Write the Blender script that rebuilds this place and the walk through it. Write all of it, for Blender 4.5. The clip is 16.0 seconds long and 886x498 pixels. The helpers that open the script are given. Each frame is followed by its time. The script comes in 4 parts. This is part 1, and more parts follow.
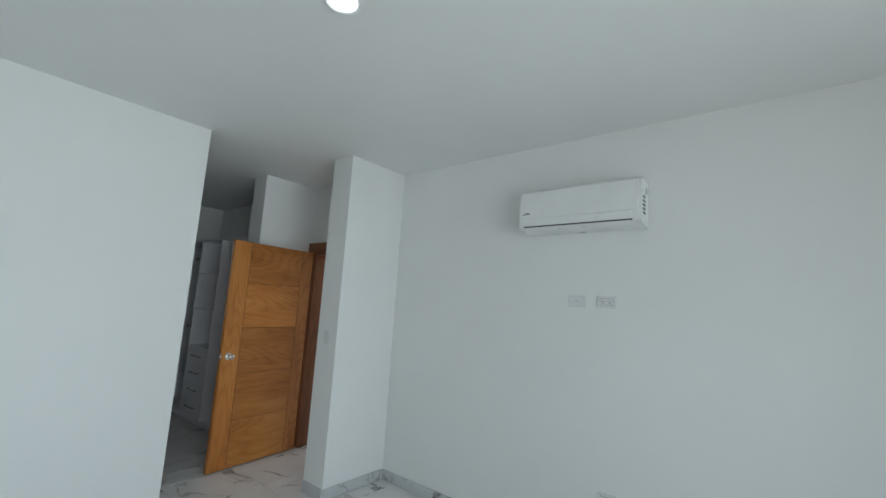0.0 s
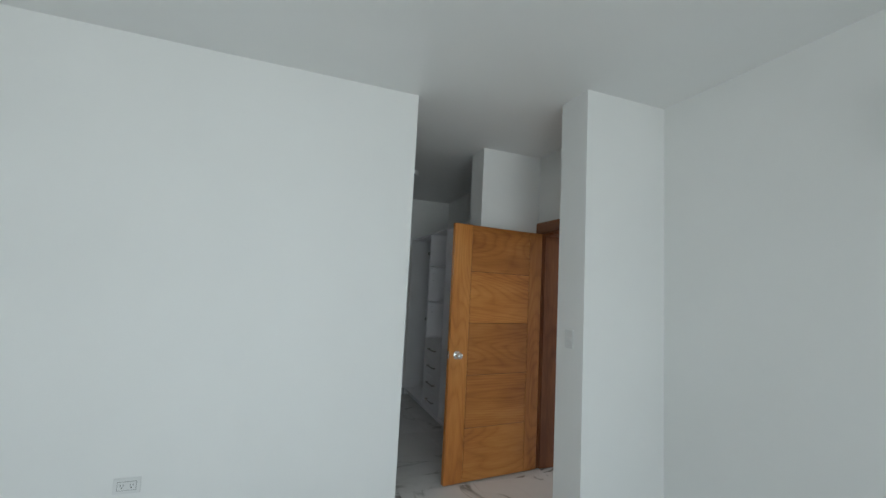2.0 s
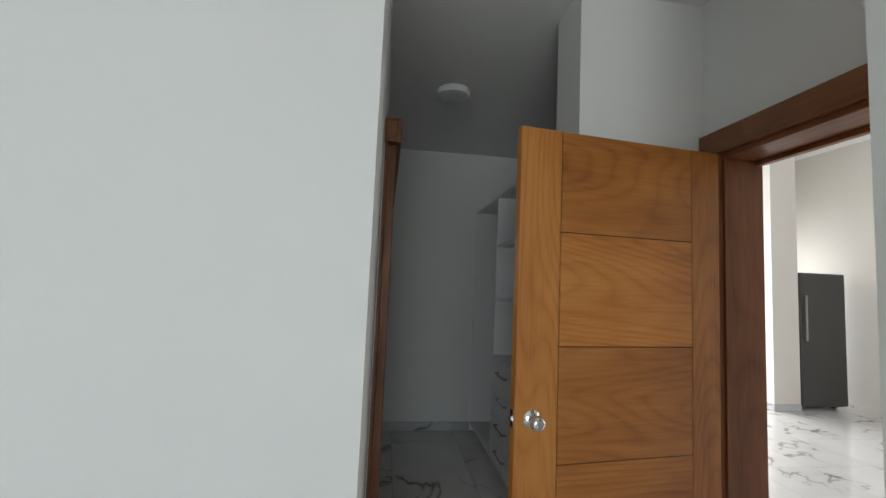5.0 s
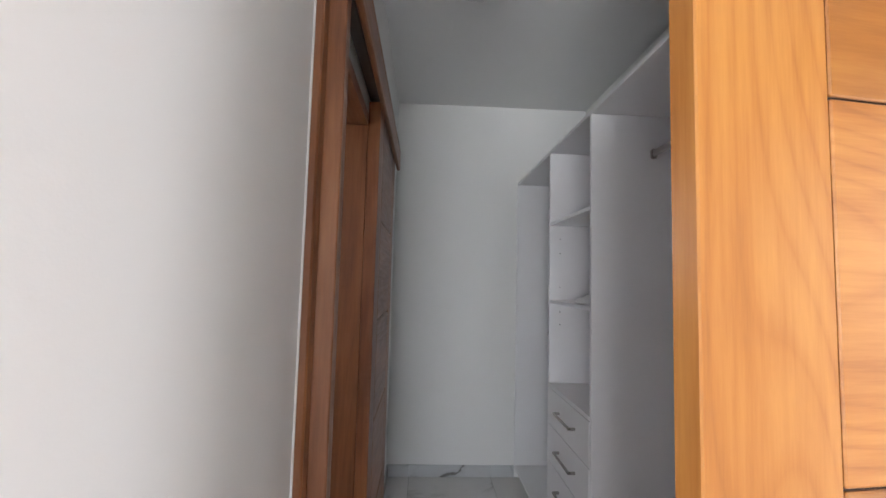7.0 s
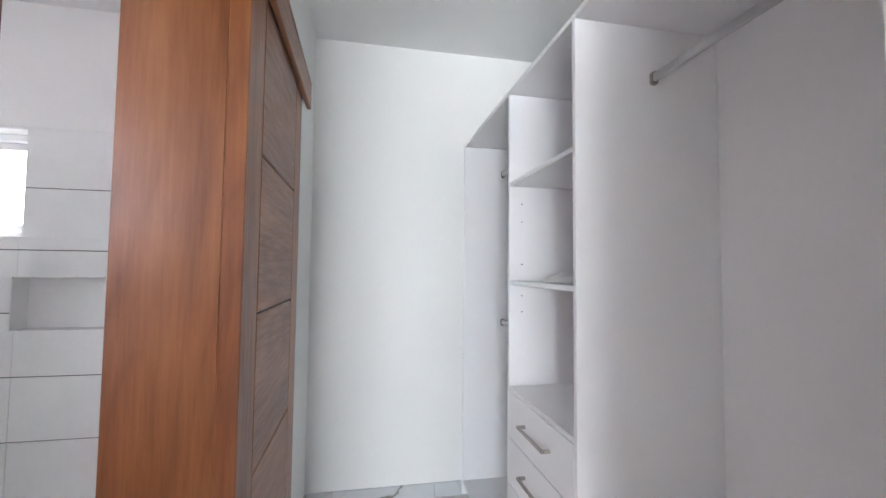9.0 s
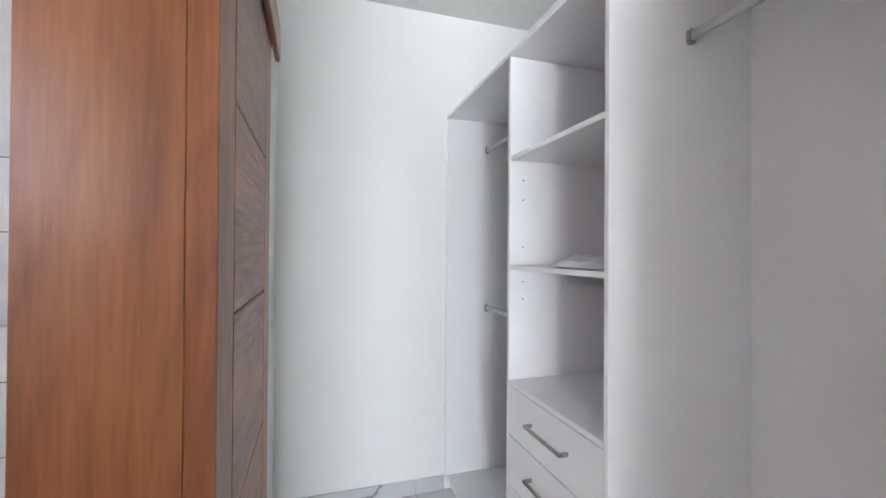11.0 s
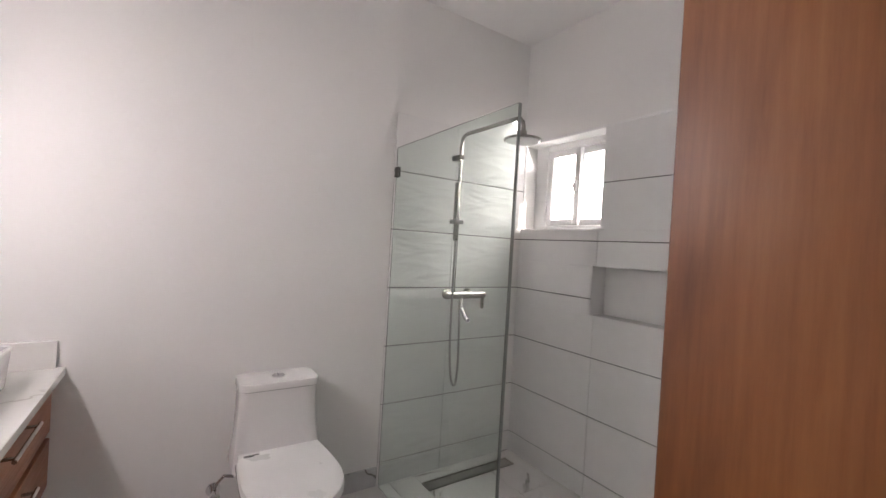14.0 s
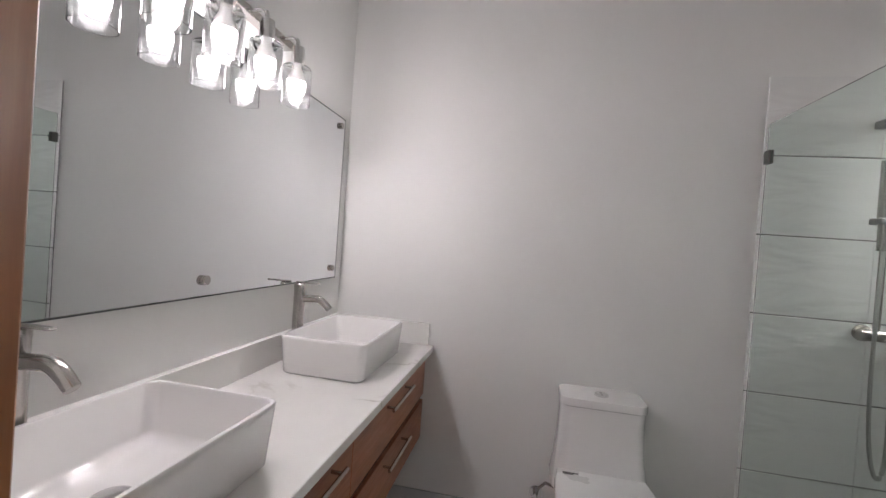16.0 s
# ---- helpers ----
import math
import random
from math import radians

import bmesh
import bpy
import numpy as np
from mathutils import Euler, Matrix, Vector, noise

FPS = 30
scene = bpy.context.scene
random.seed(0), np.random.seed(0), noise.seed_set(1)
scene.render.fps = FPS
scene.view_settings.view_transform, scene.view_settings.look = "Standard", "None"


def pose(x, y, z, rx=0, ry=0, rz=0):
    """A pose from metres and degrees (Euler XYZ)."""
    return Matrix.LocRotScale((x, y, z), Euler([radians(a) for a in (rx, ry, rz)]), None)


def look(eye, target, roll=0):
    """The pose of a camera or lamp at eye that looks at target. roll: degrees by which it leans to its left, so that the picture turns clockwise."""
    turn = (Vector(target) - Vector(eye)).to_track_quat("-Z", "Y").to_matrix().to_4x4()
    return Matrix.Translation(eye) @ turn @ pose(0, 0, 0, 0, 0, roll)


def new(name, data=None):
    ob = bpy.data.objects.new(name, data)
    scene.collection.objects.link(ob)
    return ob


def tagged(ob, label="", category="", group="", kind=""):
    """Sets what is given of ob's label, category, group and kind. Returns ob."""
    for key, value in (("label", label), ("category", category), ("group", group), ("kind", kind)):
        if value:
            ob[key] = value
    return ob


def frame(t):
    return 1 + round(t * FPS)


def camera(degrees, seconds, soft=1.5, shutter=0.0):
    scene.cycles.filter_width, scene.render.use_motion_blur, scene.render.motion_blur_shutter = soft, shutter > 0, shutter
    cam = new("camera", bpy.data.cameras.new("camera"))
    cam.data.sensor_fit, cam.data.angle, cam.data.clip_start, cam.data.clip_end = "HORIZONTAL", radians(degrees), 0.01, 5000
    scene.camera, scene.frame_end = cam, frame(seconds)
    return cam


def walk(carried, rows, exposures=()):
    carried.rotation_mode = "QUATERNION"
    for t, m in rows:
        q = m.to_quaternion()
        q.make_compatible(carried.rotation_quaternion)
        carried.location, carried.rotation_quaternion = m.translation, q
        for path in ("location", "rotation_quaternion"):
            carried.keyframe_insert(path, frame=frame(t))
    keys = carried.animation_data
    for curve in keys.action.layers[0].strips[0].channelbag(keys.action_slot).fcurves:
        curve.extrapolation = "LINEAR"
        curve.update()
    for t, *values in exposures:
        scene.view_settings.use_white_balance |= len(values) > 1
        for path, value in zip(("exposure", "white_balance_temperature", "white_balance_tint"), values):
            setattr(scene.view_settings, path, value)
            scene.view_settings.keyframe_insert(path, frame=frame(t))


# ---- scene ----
cam = camera(93.8, 16.0)
PATH = [
    (0, (3.181, -0.594, 1.569), (4.713, 0.663, 1.84), 3.5),
    (0.5, (3.315, -0.407, 1.532), (4.672, 1.04, 1.791), 3.5),
    (1, (3.491, -0.244, 1.516), (4.623, 1.388, 1.759), 3.4),
    (1.5, (3.574, -0.005, 1.507), (4.477, 1.766, 1.726), 3.1),
    (2, (3.668, 0.198, 1.52), (4.355, 2.066, 1.71), 3.0),
    (2.5, (3.769, 0.432, 1.542), (4.285, 2.357, 1.701), 2.9),
    (3, (3.846, 0.712, 1.542), (4.253, 2.665, 1.686), 2.6),
    (3.5, (3.973, 1.056, 1.513), (4.306, 3.021, 1.678), 2.6),
    (4, (4.158, 1.338, 1.501), (4.459, 3.309, 1.658), 2.3),
    (4.2, (4.213, 1.45, 1.492), (4.519, 3.42, 1.653), 2.5),
    (6.3, (4.654, 2.533, 1.462), (4.783, 4.524, 1.606), 1.9),
    (6.5, (4.648, 2.654, 1.477), (4.757, 4.646, 1.616), 1.8),
    (7, (4.631, 2.891, 1.462), (4.721, 4.884, 1.603), 1.5),
    (7.5, (4.64, 3.13, 1.453), (4.737, 5.122, 1.601), 1.4),
    (8, (4.645, 3.347, 1.445), (4.797, 5.336, 1.59), 1.2),
    (8.5, (4.675, 3.45, 1.433), (4.943, 5.427, 1.567), 0.8),
    (9, (4.703, 3.465, 1.402), (5.086, 5.425, 1.502), 0.6),
    (9.2, (4.68, 3.492, 1.394), (5.144, 5.435, 1.493), 0.2),
    (11.3, (4.593, 3.719, 1.417), (5.189, 5.628, 1.402), 0.5),
    (11.5, (4.614, 3.73, 1.444), (5.078, 5.676, 1.402), 0.8),
    (12, (4.551, 3.85, 1.425), (4.698, 5.844, 1.415), 0.9),
    (12.5, (4.522, 3.903, 1.419), (4.232, 5.882, 1.408), 1.4),
    (13, (4.53, 3.955, 1.411), (3.717, 5.783, 1.407), 2.1),
    (13.5, (4.493, 3.976, 1.399), (3.174, 5.48, 1.4), 2.8),
    (14, (4.416, 4.012, 1.396), (2.744, 5.109, 1.389), 3.4),
    (14.5, (4.401, 4.086, 1.402), (2.499, 4.703, 1.376), 4.0),
    (15, (4.378, 4.132, 1.372), (2.387, 4.319, 1.339), 4.2),
    (15.5, (4.318, 4.108, 1.342), (2.319, 3.961, 1.31), 4.2),
    (16, (4.264, 4.09, 1.35), (2.289, 3.705, 1.321), 4.2),
]
EXPOSURES = [(0.0, -1.62, 5780, 7), (0.5, -1.55, 5800, 7), (1.5, -1.52, 5900, 8), (4.2, -1.66, 6100, 9), (6.3, -0.42, 6300, 16),
             (7.0, 0.35, 6200, 18), (7.5, 0.95, 6200, 18), (8.5, 1.52, 6050, 17), (9.2, 1.6, 6050, 16), (11.5, 1.62, 6050, 15), (12.5, 1.35, 6750, 19),
             (13.5, 1.08, 6820, 19), (14.5, 0.65, 6600, 17), (16.0, 0.5, 6500, 15)]
walk(cam, [(t, look(e, g, r)) for t, e, g, r in PATH], EXPOSURES)

# ---- world, sun, large lights ----
SUN_EL, SUN_AZ = radians(35.3), radians(60)     # azimuth from +y towards +x
world = bpy.data.worlds.new("world")
scene.world = world
world.use_nodes = True
wn = world.node_tree
sky = wn.nodes.new("ShaderNodeTexSky")
sky.sky_type, sky.sun_disc = "NISHITA", False
sky.sun_elevation, sky.sun_rotation = SUN_EL, SUN_AZ
wn.links.new(sky.outputs[0], wn.nodes["Background"].inputs[0])
wn.nodes["Background"].inputs[1].default_value = 0.15

sun = new("sun", bpy.data.lights.new("sun", "SUN"))
sun.data.energy, sun.data.angle, sun.data.color = 4.0, radians(0.6), (1, 0.95, 0.88)
sun_from = Vector((math.sin(SUN_AZ) * math.cos(SUN_EL), math.cos(SUN_AZ) * math.cos(SUN_EL), math.sin(SUN_EL)))
sun.matrix_world = look(sun_from * 30, (0, 0, 0))


def area_lamp(name, eye, target, w, h, power, colour=(1, 1, 1)):
    ob = new(name, bpy.data.lights.new(name, "AREA"))
    ob.data.shape, ob.data.size, ob.data.size_y = "RECTANGLE", w, h
    ob.data.energy, ob.data.color = power, colour
    ob.matrix_world = look(eye, target)
    return ob


sky_side = area_lamp("bedroom_skylight", (3.45, -2.62, 1.2), (3.45, 0, 0.4), 2.5, 2.3, 72, (0.82, 0.94, 1.0))
sky_side.data.spread = radians(128)
ground_side = area_lamp("bedroom_groundlight", (3.45, -2.63, 1.2), (3.45, 0, 2.5), 2.5, 2.3, 77, (1.0, 0.98, 0.84))
ground_side.data.spread = radians(135)
bath_day = area_lamp("bath_daylight", (2.66, 6.34, 1.86), (3.15, 4.9, 0.8), 1.0, 1.0, 26, (1.0, 0.97, 0.94))
bath_day.data.spread = radians(108)
area_lamp("living_daylight", (10.95, 3.2, 1.45), (6, 3.0, 1.2), 3.0, 2.4, 105, (1.0, 0.98, 0.95))
area_lamp("living_north_daylight", (8.55, 8.10, 1.25), (8.55, 3, 1.0), 4.0, 2.3, 430, (1.0, 0.98, 0.95))


# ---- materials ----
def material(name):
    m = bpy.data.materials.new(name)
    m.use_nodes = True
    n = m.node_tree.nodes
    return m, n, m.node_tree.links, n["Principled BSDF"]


def node(n, kind, **values):
    x = n.new(kind)
    for k, v in values.items():
        x.inputs[k].default_value = v
    return x


def ramp(n, l, fac, stops):
    r = n.new("ShaderNodeValToRGB")
    while len(r.color_ramp.elements) < len(stops):
        r.color_ramp.elements.new(0.5)
    for e, (p, c) in zip(r.color_ramp.elements, stops):
        e.position, e.color = p, (*c, 1)
    l.new(fac, r.inputs[0])
    return r.outputs[0]


def coords(n, l, scale=(1, 1, 1), rot=(0, 0, 0), random_shift=False):
    """Object coordinates in metres, shifted for each object by its own random number."""
    tc = n.new("ShaderNodeTexCoord")
    mp = n.new("ShaderNodeMapping")
    mp.inputs["Scale"].default_value, mp.inputs["Rotation"].default_value = scale, rot
    out = tc.outputs["Object"]
    if random_shift:
        oi = n.new("ShaderNodeObjectInfo")
        mul = n.new("ShaderNodeVectorMath")
        mul.operation = "MULTIPLY_ADD"
        mul.inputs[1].default_value = (37.0, 91.0, 53.0)
        l.new(oi.outputs["Random"], mul.inputs[0])
        l.new(out, mul.inputs[2])
        out = mul.outputs[0]
    l.new(out, mp.inputs[0])
    return mp.outputs[0]


def bump(n, l, p, height, strength, distance):
    b = node(n, "ShaderNodeBump", Strength=strength, Distance=distance)
    l.new(height, b.inputs["Height"])
    l.new(b.outputs[0], p.inputs["Normal"])


def paint(name, colour, rough=0.55, spread=0.03, grain=0.25):
    """Rolled wall paint: faint blotches, a little orange peel."""
    m, n, l, p = material(name)
    c = coords(n, l)
    big = node(n, "ShaderNodeTexNoise", Scale=1.4, Detail=4.0)
    fine = node(n, "ShaderNodeTexNoise", Scale=260.0, Detail=2.0)
    l.new(c, big.inputs["Vector"]), l.new(c, fine.inputs["Vector"])
    lo = tuple(v * (1 - spread) for v in colour)
    l.new(ramp(n, l, big.outputs[0], [(0.3, lo), (0.7, colour)]), p.inputs["Base Color"])
    p.inputs["Roughness"].default_value = rough
    bump(n, l, p, fine.outputs[0], grain, 0.0006)
    return m


def plain(name, colour, rough, metal=0.0, spread=0.04, scale=8.0, coat=0.0):
    m, n, l, p = material(name)
    c = coords(n, l)
    big = node(n, "ShaderNodeTexNoise", Scale=scale, Detail=5.0)
    l.new(c, big.inputs["Vector"])
    lo = tuple(v * (1 - spread) for v in colour)
    l.new(ramp(n, l, big.outputs[0], [(0.3, lo), (0.7, colour)]), p.inputs["Base Color"])
    l.new(ramp(n, l, big.outputs[0], [(0.3, (rough * 0.85,) * 3), (0.7, (min(1, rough * 1.15),) * 3)]), p.inputs["Roughness"])
    p.inputs["Metallic"].default_value = metal
    p.inputs["Coat Weight"].default_value = coat
    return m


def brushed(name, colour, rough=0.28, axis=(1, 1, 60)):
    m, n, l, p = material(name)
    c = coords(n, l, axis)
    t = node(n, "ShaderNodeTexNoise", Scale=60.0, Detail=3.0)
    l.new(c, t.inputs["Vector"])
    l.new(ramp(n, l, t.outputs[0], [(0.25, (rough * 0.96,) * 3), (0.75, (rough * 1.04,) * 3)]), p.inputs["Roughness"])
    p.inputs["Base Color"].default_value = (*colour, 1)
    p.inputs["Metallic"].default_value = 1
    return m


def wood(name, dark, mid, light, along="z", rough=0.36, rings=30.0, figure=0.14):
    """Varnished hardwood with long flame grain, fine pores and slow changes of tone from board to board."""
    m, n, l, p = material(name)
    k = 0.17
    scale = {"x": (k, 1, 1), "y": (1, k, 1), "z": (1, 1, k)}[along]
    c = coords(n, l, scale, random_shift=True)
    warp = node(n, "ShaderNodeTexNoise", Scale=3.0, Detail=1.0, Roughness=0.3)
    l.new(c, warp.inputs["Vector"])
    mul = n.new("ShaderNodeMath")
    mul.operation, mul.inputs[1].default_value = "MULTIPLY", rings
    l.new(warp.outputs[0], mul.inputs[0])
    saw = n.new("ShaderNodeMath")
    saw.operation = "FRACT"
    l.new(mul.outputs[0], saw.inputs[0])
    rise = ramp(n, l, saw.outputs[0], [(0.0, (0.0,) * 3), (0.10, (0.5,) * 3), (0.4, (1.0,) * 3), (0.75, (0.85,) * 3), (1.0, (0.0,) * 3)])
    half = n.new("ShaderNodeMath")
    half.operation, half.inputs[1].default_value, half.inputs[2].default_value = "MULTIPLY_ADD", figure, -0.10
    l.new(rise, half.inputs[0])
    pores = node(n, "ShaderNodeTexNoise", Scale=95.0, Detail=4.0, Roughness=0.7)
    long = n.new("ShaderNodeMapping")
    long.inputs["Scale"].default_value = {"x": (0.35, 1, 1), "y": (1, 0.35, 1), "z": (1, 1, 0.35)}[along]
    l.new(c, long.inputs[0]), l.new(long.outputs[0], pores.inputs["Vector"])
    knots = node(n, "ShaderNodeTexVoronoi", Scale=3.2)
    l.new(c, knots.inputs["Vector"])
    spot = ramp(n, l, knots.outputs["Distance"], [(0.0, (0.35,) * 3), (0.018, (0.35,) * 3), (0.035, (0.0,) * 3)])
    tone = node(n, "ShaderNodeTexNoise", Scale=5.0, Detail=3.0, Roughness=0.6)
    l.new(c, tone.inputs["Vector"])
    add = n.new("ShaderNodeMath")
    add.operation = "ADD"
    l.new(half.outputs[0], add.inputs[0]), l.new(tone.outputs[0], add.inputs[1])
    add2 = n.new("ShaderNodeMath")
    add2.operation, add2.inputs[1].default_value = "MULTIPLY_ADD", 0.42
    l.new(pores.outputs[0], add2.inputs[0]), l.new(add.outputs[0], add2.inputs[2])
    less = n.new("ShaderNodeMath")
    less.operation = "SUBTRACT"
    l.new(add2.outputs[0], less.inputs[0]), l.new(spot, less.inputs[1])
    col = ramp(n, l, less.outputs[0], [(0.46, dark), (0.72, mid), (0.98, light)])
    oi = n.new("ShaderNodeObjectInfo")
    hs = node(n, "ShaderNodeHueSaturation")
    l.new(ramp(n, l, oi.outputs["Random"], [(0, (0.86,) * 3), (1, (1.12,) * 3)]), hs.inputs["Value"])
    l.new(col, hs.inputs["Color"])
    l.new(hs.outputs[0], p.inputs["Base Color"])
    l.new(ramp(n, l, pores.outputs[0], [(0.3, (rough * 1.3,) * 3), (0.7, (rough * 0.9,) * 3)]), p.inputs["Roughness"])
    p.inputs["Coat Weight"].default_value, p.inputs["Coat Roughness"].default_value = 0.16, 0.3
    bump(n, l, p, pores.outputs[0], 0.15, 0.0006)
    return m


def marble(name, white, vein, rough=0.12, scale=1.1, width=0.018, amount=0.5):
    """Polished porcelain with sparse grey-brown veins, another cut on each tile."""
    m, n, l, p = material(name)
    c = coords(n, l, random_shift=True)
    t = node(n, "ShaderNodeTexNoise", Scale=scale, Detail=5.0, Roughness=0.5, Distortion=0.9)
    l.new(c, t.inputs["Vector"])
    d = n.new("ShaderNodeMath")
    d.operation, d.inputs[1].default_value = "SUBTRACT", 0.5
    l.new(t.outputs[0], d.inputs[0])
    a = n.new("ShaderNodeMath")
    a.operation = "ABSOLUTE"
    l.new(d.outputs[0], a.inputs[0])
    line = ramp(n, l, a.outputs[0], [(0.0, (1, 1, 1)), (width * 0.4, (0.75,) * 3), (width, (0.12,) * 3), (width * 4, (0, 0, 0))])
    mask = node(n, "ShaderNodeTexNoise", Scale=scale * 1.7, Detail=3.0)
    l.new(c, mask.inputs["Vector"])
    mk = ramp(n, l, mask.outputs[0], [(0.62 - amount * 0.4, (0, 0, 0)), (0.72 - amount * 0.2, (1, 1, 1))])
    mul = n.new("ShaderNodeMath")
    mul.operation = "MULTIPLY"
    l.new(line, mul.inputs[0]), l.new(mk, mul.inputs[1])
    cloud = node(n, "ShaderNodeTexNoise", Scale=2.5, Detail=6.0)
    l.new(c, cloud.inputs["Vector"])
    base = ramp(n, l, cloud.outputs[0], [(0.3, tuple(v * 0.9 for v in white)), (0.65, white)])
    mix = n.new("ShaderNodeMix")
    mix.data_type = "RGBA"
    mix.inputs["B"].default_value = (*vein, 1)
    l.new(mul.outputs[0], mix.inputs["Factor"]), l.new(base, mix.inputs["A"])
    l.new(mix.outputs["Result"], p.inputs["Base Color"])
    p.inputs["Roughness"].default_value = rough
    return m


def wavy_tile(name, colour):
    """Glazed white tile with pressed, wind-blown ripples."""
    m, n, l, p = material(name)
    c = coords(n, l, (1, 3.0, 8.0))
    t = node(n, "ShaderNodeTexNoise", Scale=3.0, Detail=2.5, Roughness=0.5, Distortion=0.6)
    l.new(c, t.inputs["Vector"])
    tone = node(n, "ShaderNodeTexNoise", Scale=4.0, Detail=3.0)
    l.new(c, tone.inputs["Vector"])
    l.new(ramp(n, l, tone.outputs[0], [(0.3, tuple(v * 0.96 for v in colour)), (0.7, colour)]), p.inputs["Base Color"])
    p.inputs["Roughness"].default_value = 0.22
    bump(n, l, p, t.outputs[0], 0.65, 0.022)
    return m


def clear_glass(name, tint, rough=0.0):
    m, n, l, p = material(name)
    t = node(n, "ShaderNodeTexNoise", Scale=3.0, Detail=3.0)
    l.new(coords(n, l), t.inputs["Vector"])
    l.new(ramp(n, l, t.outputs[0], [(0.4, (rough,) * 3), (0.8, (rough + 0.015,) * 3)]), p.inputs["Roughness"])
    p.inputs["Base Color"].default_value = (*tint, 1)
    p.inputs["Transmission Weight"].default_value = 1
    p.inputs["IOR"].default_value = 1.45
    return m


def glow(name, colour, strength):
    m, n, l, p = material(name)
    p.inputs["Emission Color"].default_value, p.inputs["Emission Strength"].default_value = (*colour, 1), strength
    p.inputs["Base Color"].default_value = (*colour, 1)
    return m


WALL = paint("wall_paint", (0.84, 0.838, 0.822))
CEIL = paint("ceiling_paint", (0.84, 0.84, 0.83), rough=0.6)
LIVING_WALL = paint("warm_wall_paint", (0.80, 0.77, 0.71))
DOOR_V = wood("door_wood_upright", (0.27, 0.085, 0.016), (0.44, 0.165, 0.032), (0.56, 0.25, 0.06), "z")
DOOR_H = wood("door_wood_level", (0.27, 0.085, 0.016), (0.44, 0.165, 0.032), (0.56, 0.25, 0.06), "x")
JAMB_V = wood("mahogany_upright", (0.155, 0.047, 0.014), (0.265, 0.096, 0.031), (0.37, 0.152, 0.053), "z", rough=0.42, rings=16.0, figure=0.09)
JAMB_Y = wood("mahogany_level", (0.155, 0.047, 0.014), (0.265, 0.096, 0.031), (0.37, 0.152, 0.053), "y", rough=0.42, rings=16.0, figure=0.09)
VANITY = wood("vanity_wood", (0.20, 0.065, 0.025), (0.30, 0.105, 0.042), (0.38, 0.15, 0.065), "x", rough=0.4, rings=16.0, figure=0.08)
GROOVE = plain("dark_groove", (0.035, 0.015, 0.008), 0.7)
MARBLE = marble("marble_floor", (0.79, 0.78, 0.76), (0.20, 0.20, 0.17))
GREY_MARBLE = marble("marble_skirting", (0.60, 0.61, 0.62), (0.18, 0.17, 0.16), rough=0.2, scale=1.6)
QUARTZ = marble("quartz_counter", (0.80, 0.79, 0.765), (0.50, 0.48, 0.45), rough=0.2, scale=1.8, width=0.012, amount=0.25)
GROUT = plain("grey_grout", (0.30, 0.30, 0.29), 0.9)
DARK_GROUT = plain("dark_grout", (0.12, 0.12, 0.12), 0.9)
TILE = wavy_tile("ripple_tile", (0.85, 0.85, 0.84))
TILE_FLAT = plain("glazed_tile", (0.86, 0.865, 0.86), 0.2, spread=0.03)
MELAMINE = plain("white_melamine", (0.87, 0.865, 0.875), 0.38, spread=0.025, scale=3)
PLASTIC = plain("white_plastic", (0.82, 0.82, 0.81), 0.3)
PLATE = plain("pale_grey_plastic", (0.75, 0.75, 0.74), 0.35)
PLASTIC_DARK = plain("dark_slot", (0.03, 0.03, 0.03), 0.5)
CERAMIC = plain("white_ceramic", (0.83, 0.82, 0.81), 0.07, spread=0.015, coat=0.5)
NICKEL = brushed("brushed_nickel", (0.43, 0.41, 0.385), 0.24)
CHROME = brushed("chrome", (0.75, 0.75, 0.75), 0.08)
ALU = brushed("aluminium_rod", (0.50, 0.50, 0.50), 0.35, (60, 1, 60))
STEEL = brushed("drain_steel", (0.40, 0.38, 0.35), 0.4)
GLASS = clear_glass("shower_glass", (0.87, 0.955, 0.915))
PANE = clear_glass("window_pane_glass", (0.97, 0.98, 0.98))
SHADE = clear_glass("lamp_shade_glass", (0.97, 0.97, 0.97))
MIRROR = plain("mirror_silver", (0.86, 0.88, 0.89), 0.015, metal=1.0, spread=0.01)
PVC = plain("white_pvc", (0.82, 0.82, 0.82), 0.35)
PAPER = plain("white_plastic_bag", (0.78, 0.78, 0.77), 0.4)
FRIDGE = plain("dark_steel", (0.10, 0.10, 0.10), 0.35, metal=0.7)
BULB = glow("bulb_light", (1.0, 0.94, 0.95), 88.0)
LED = glow("led_panel", (1.0, 0.97, 0.92), 3.0)


# ---- mesh helpers ----
def brick(bm, x0, y0, z0, x1, y1, z1, bevel=0.0, segments=1):
    """A box between two corners, with its edges rounded where asked."""
    made = bmesh.ops.create_cube(bm, size=1.0)["verts"]
    sx, sy, sz = x1 - x0, y1 - y0, z1 - z0
    for v in made:
        v.co = ((v.co.x + 0.5) * sx + x0, (v.co.y + 0.5) * sy + y0, (v.co.z + 0.5) * sz + z0)
    if bevel:
        edges = list({e for v in made for e in v.link_edges})
        bmesh.ops.bevel(bm, geom=edges, offset=bevel, segments=segments, profile=0.5, affect="EDGES")
    return bm


def boxes(*rows, bevel=0.0):
    bm = bmesh.new()
    for r in rows:
        brick(bm, *r, bevel=bevel)
    return bm


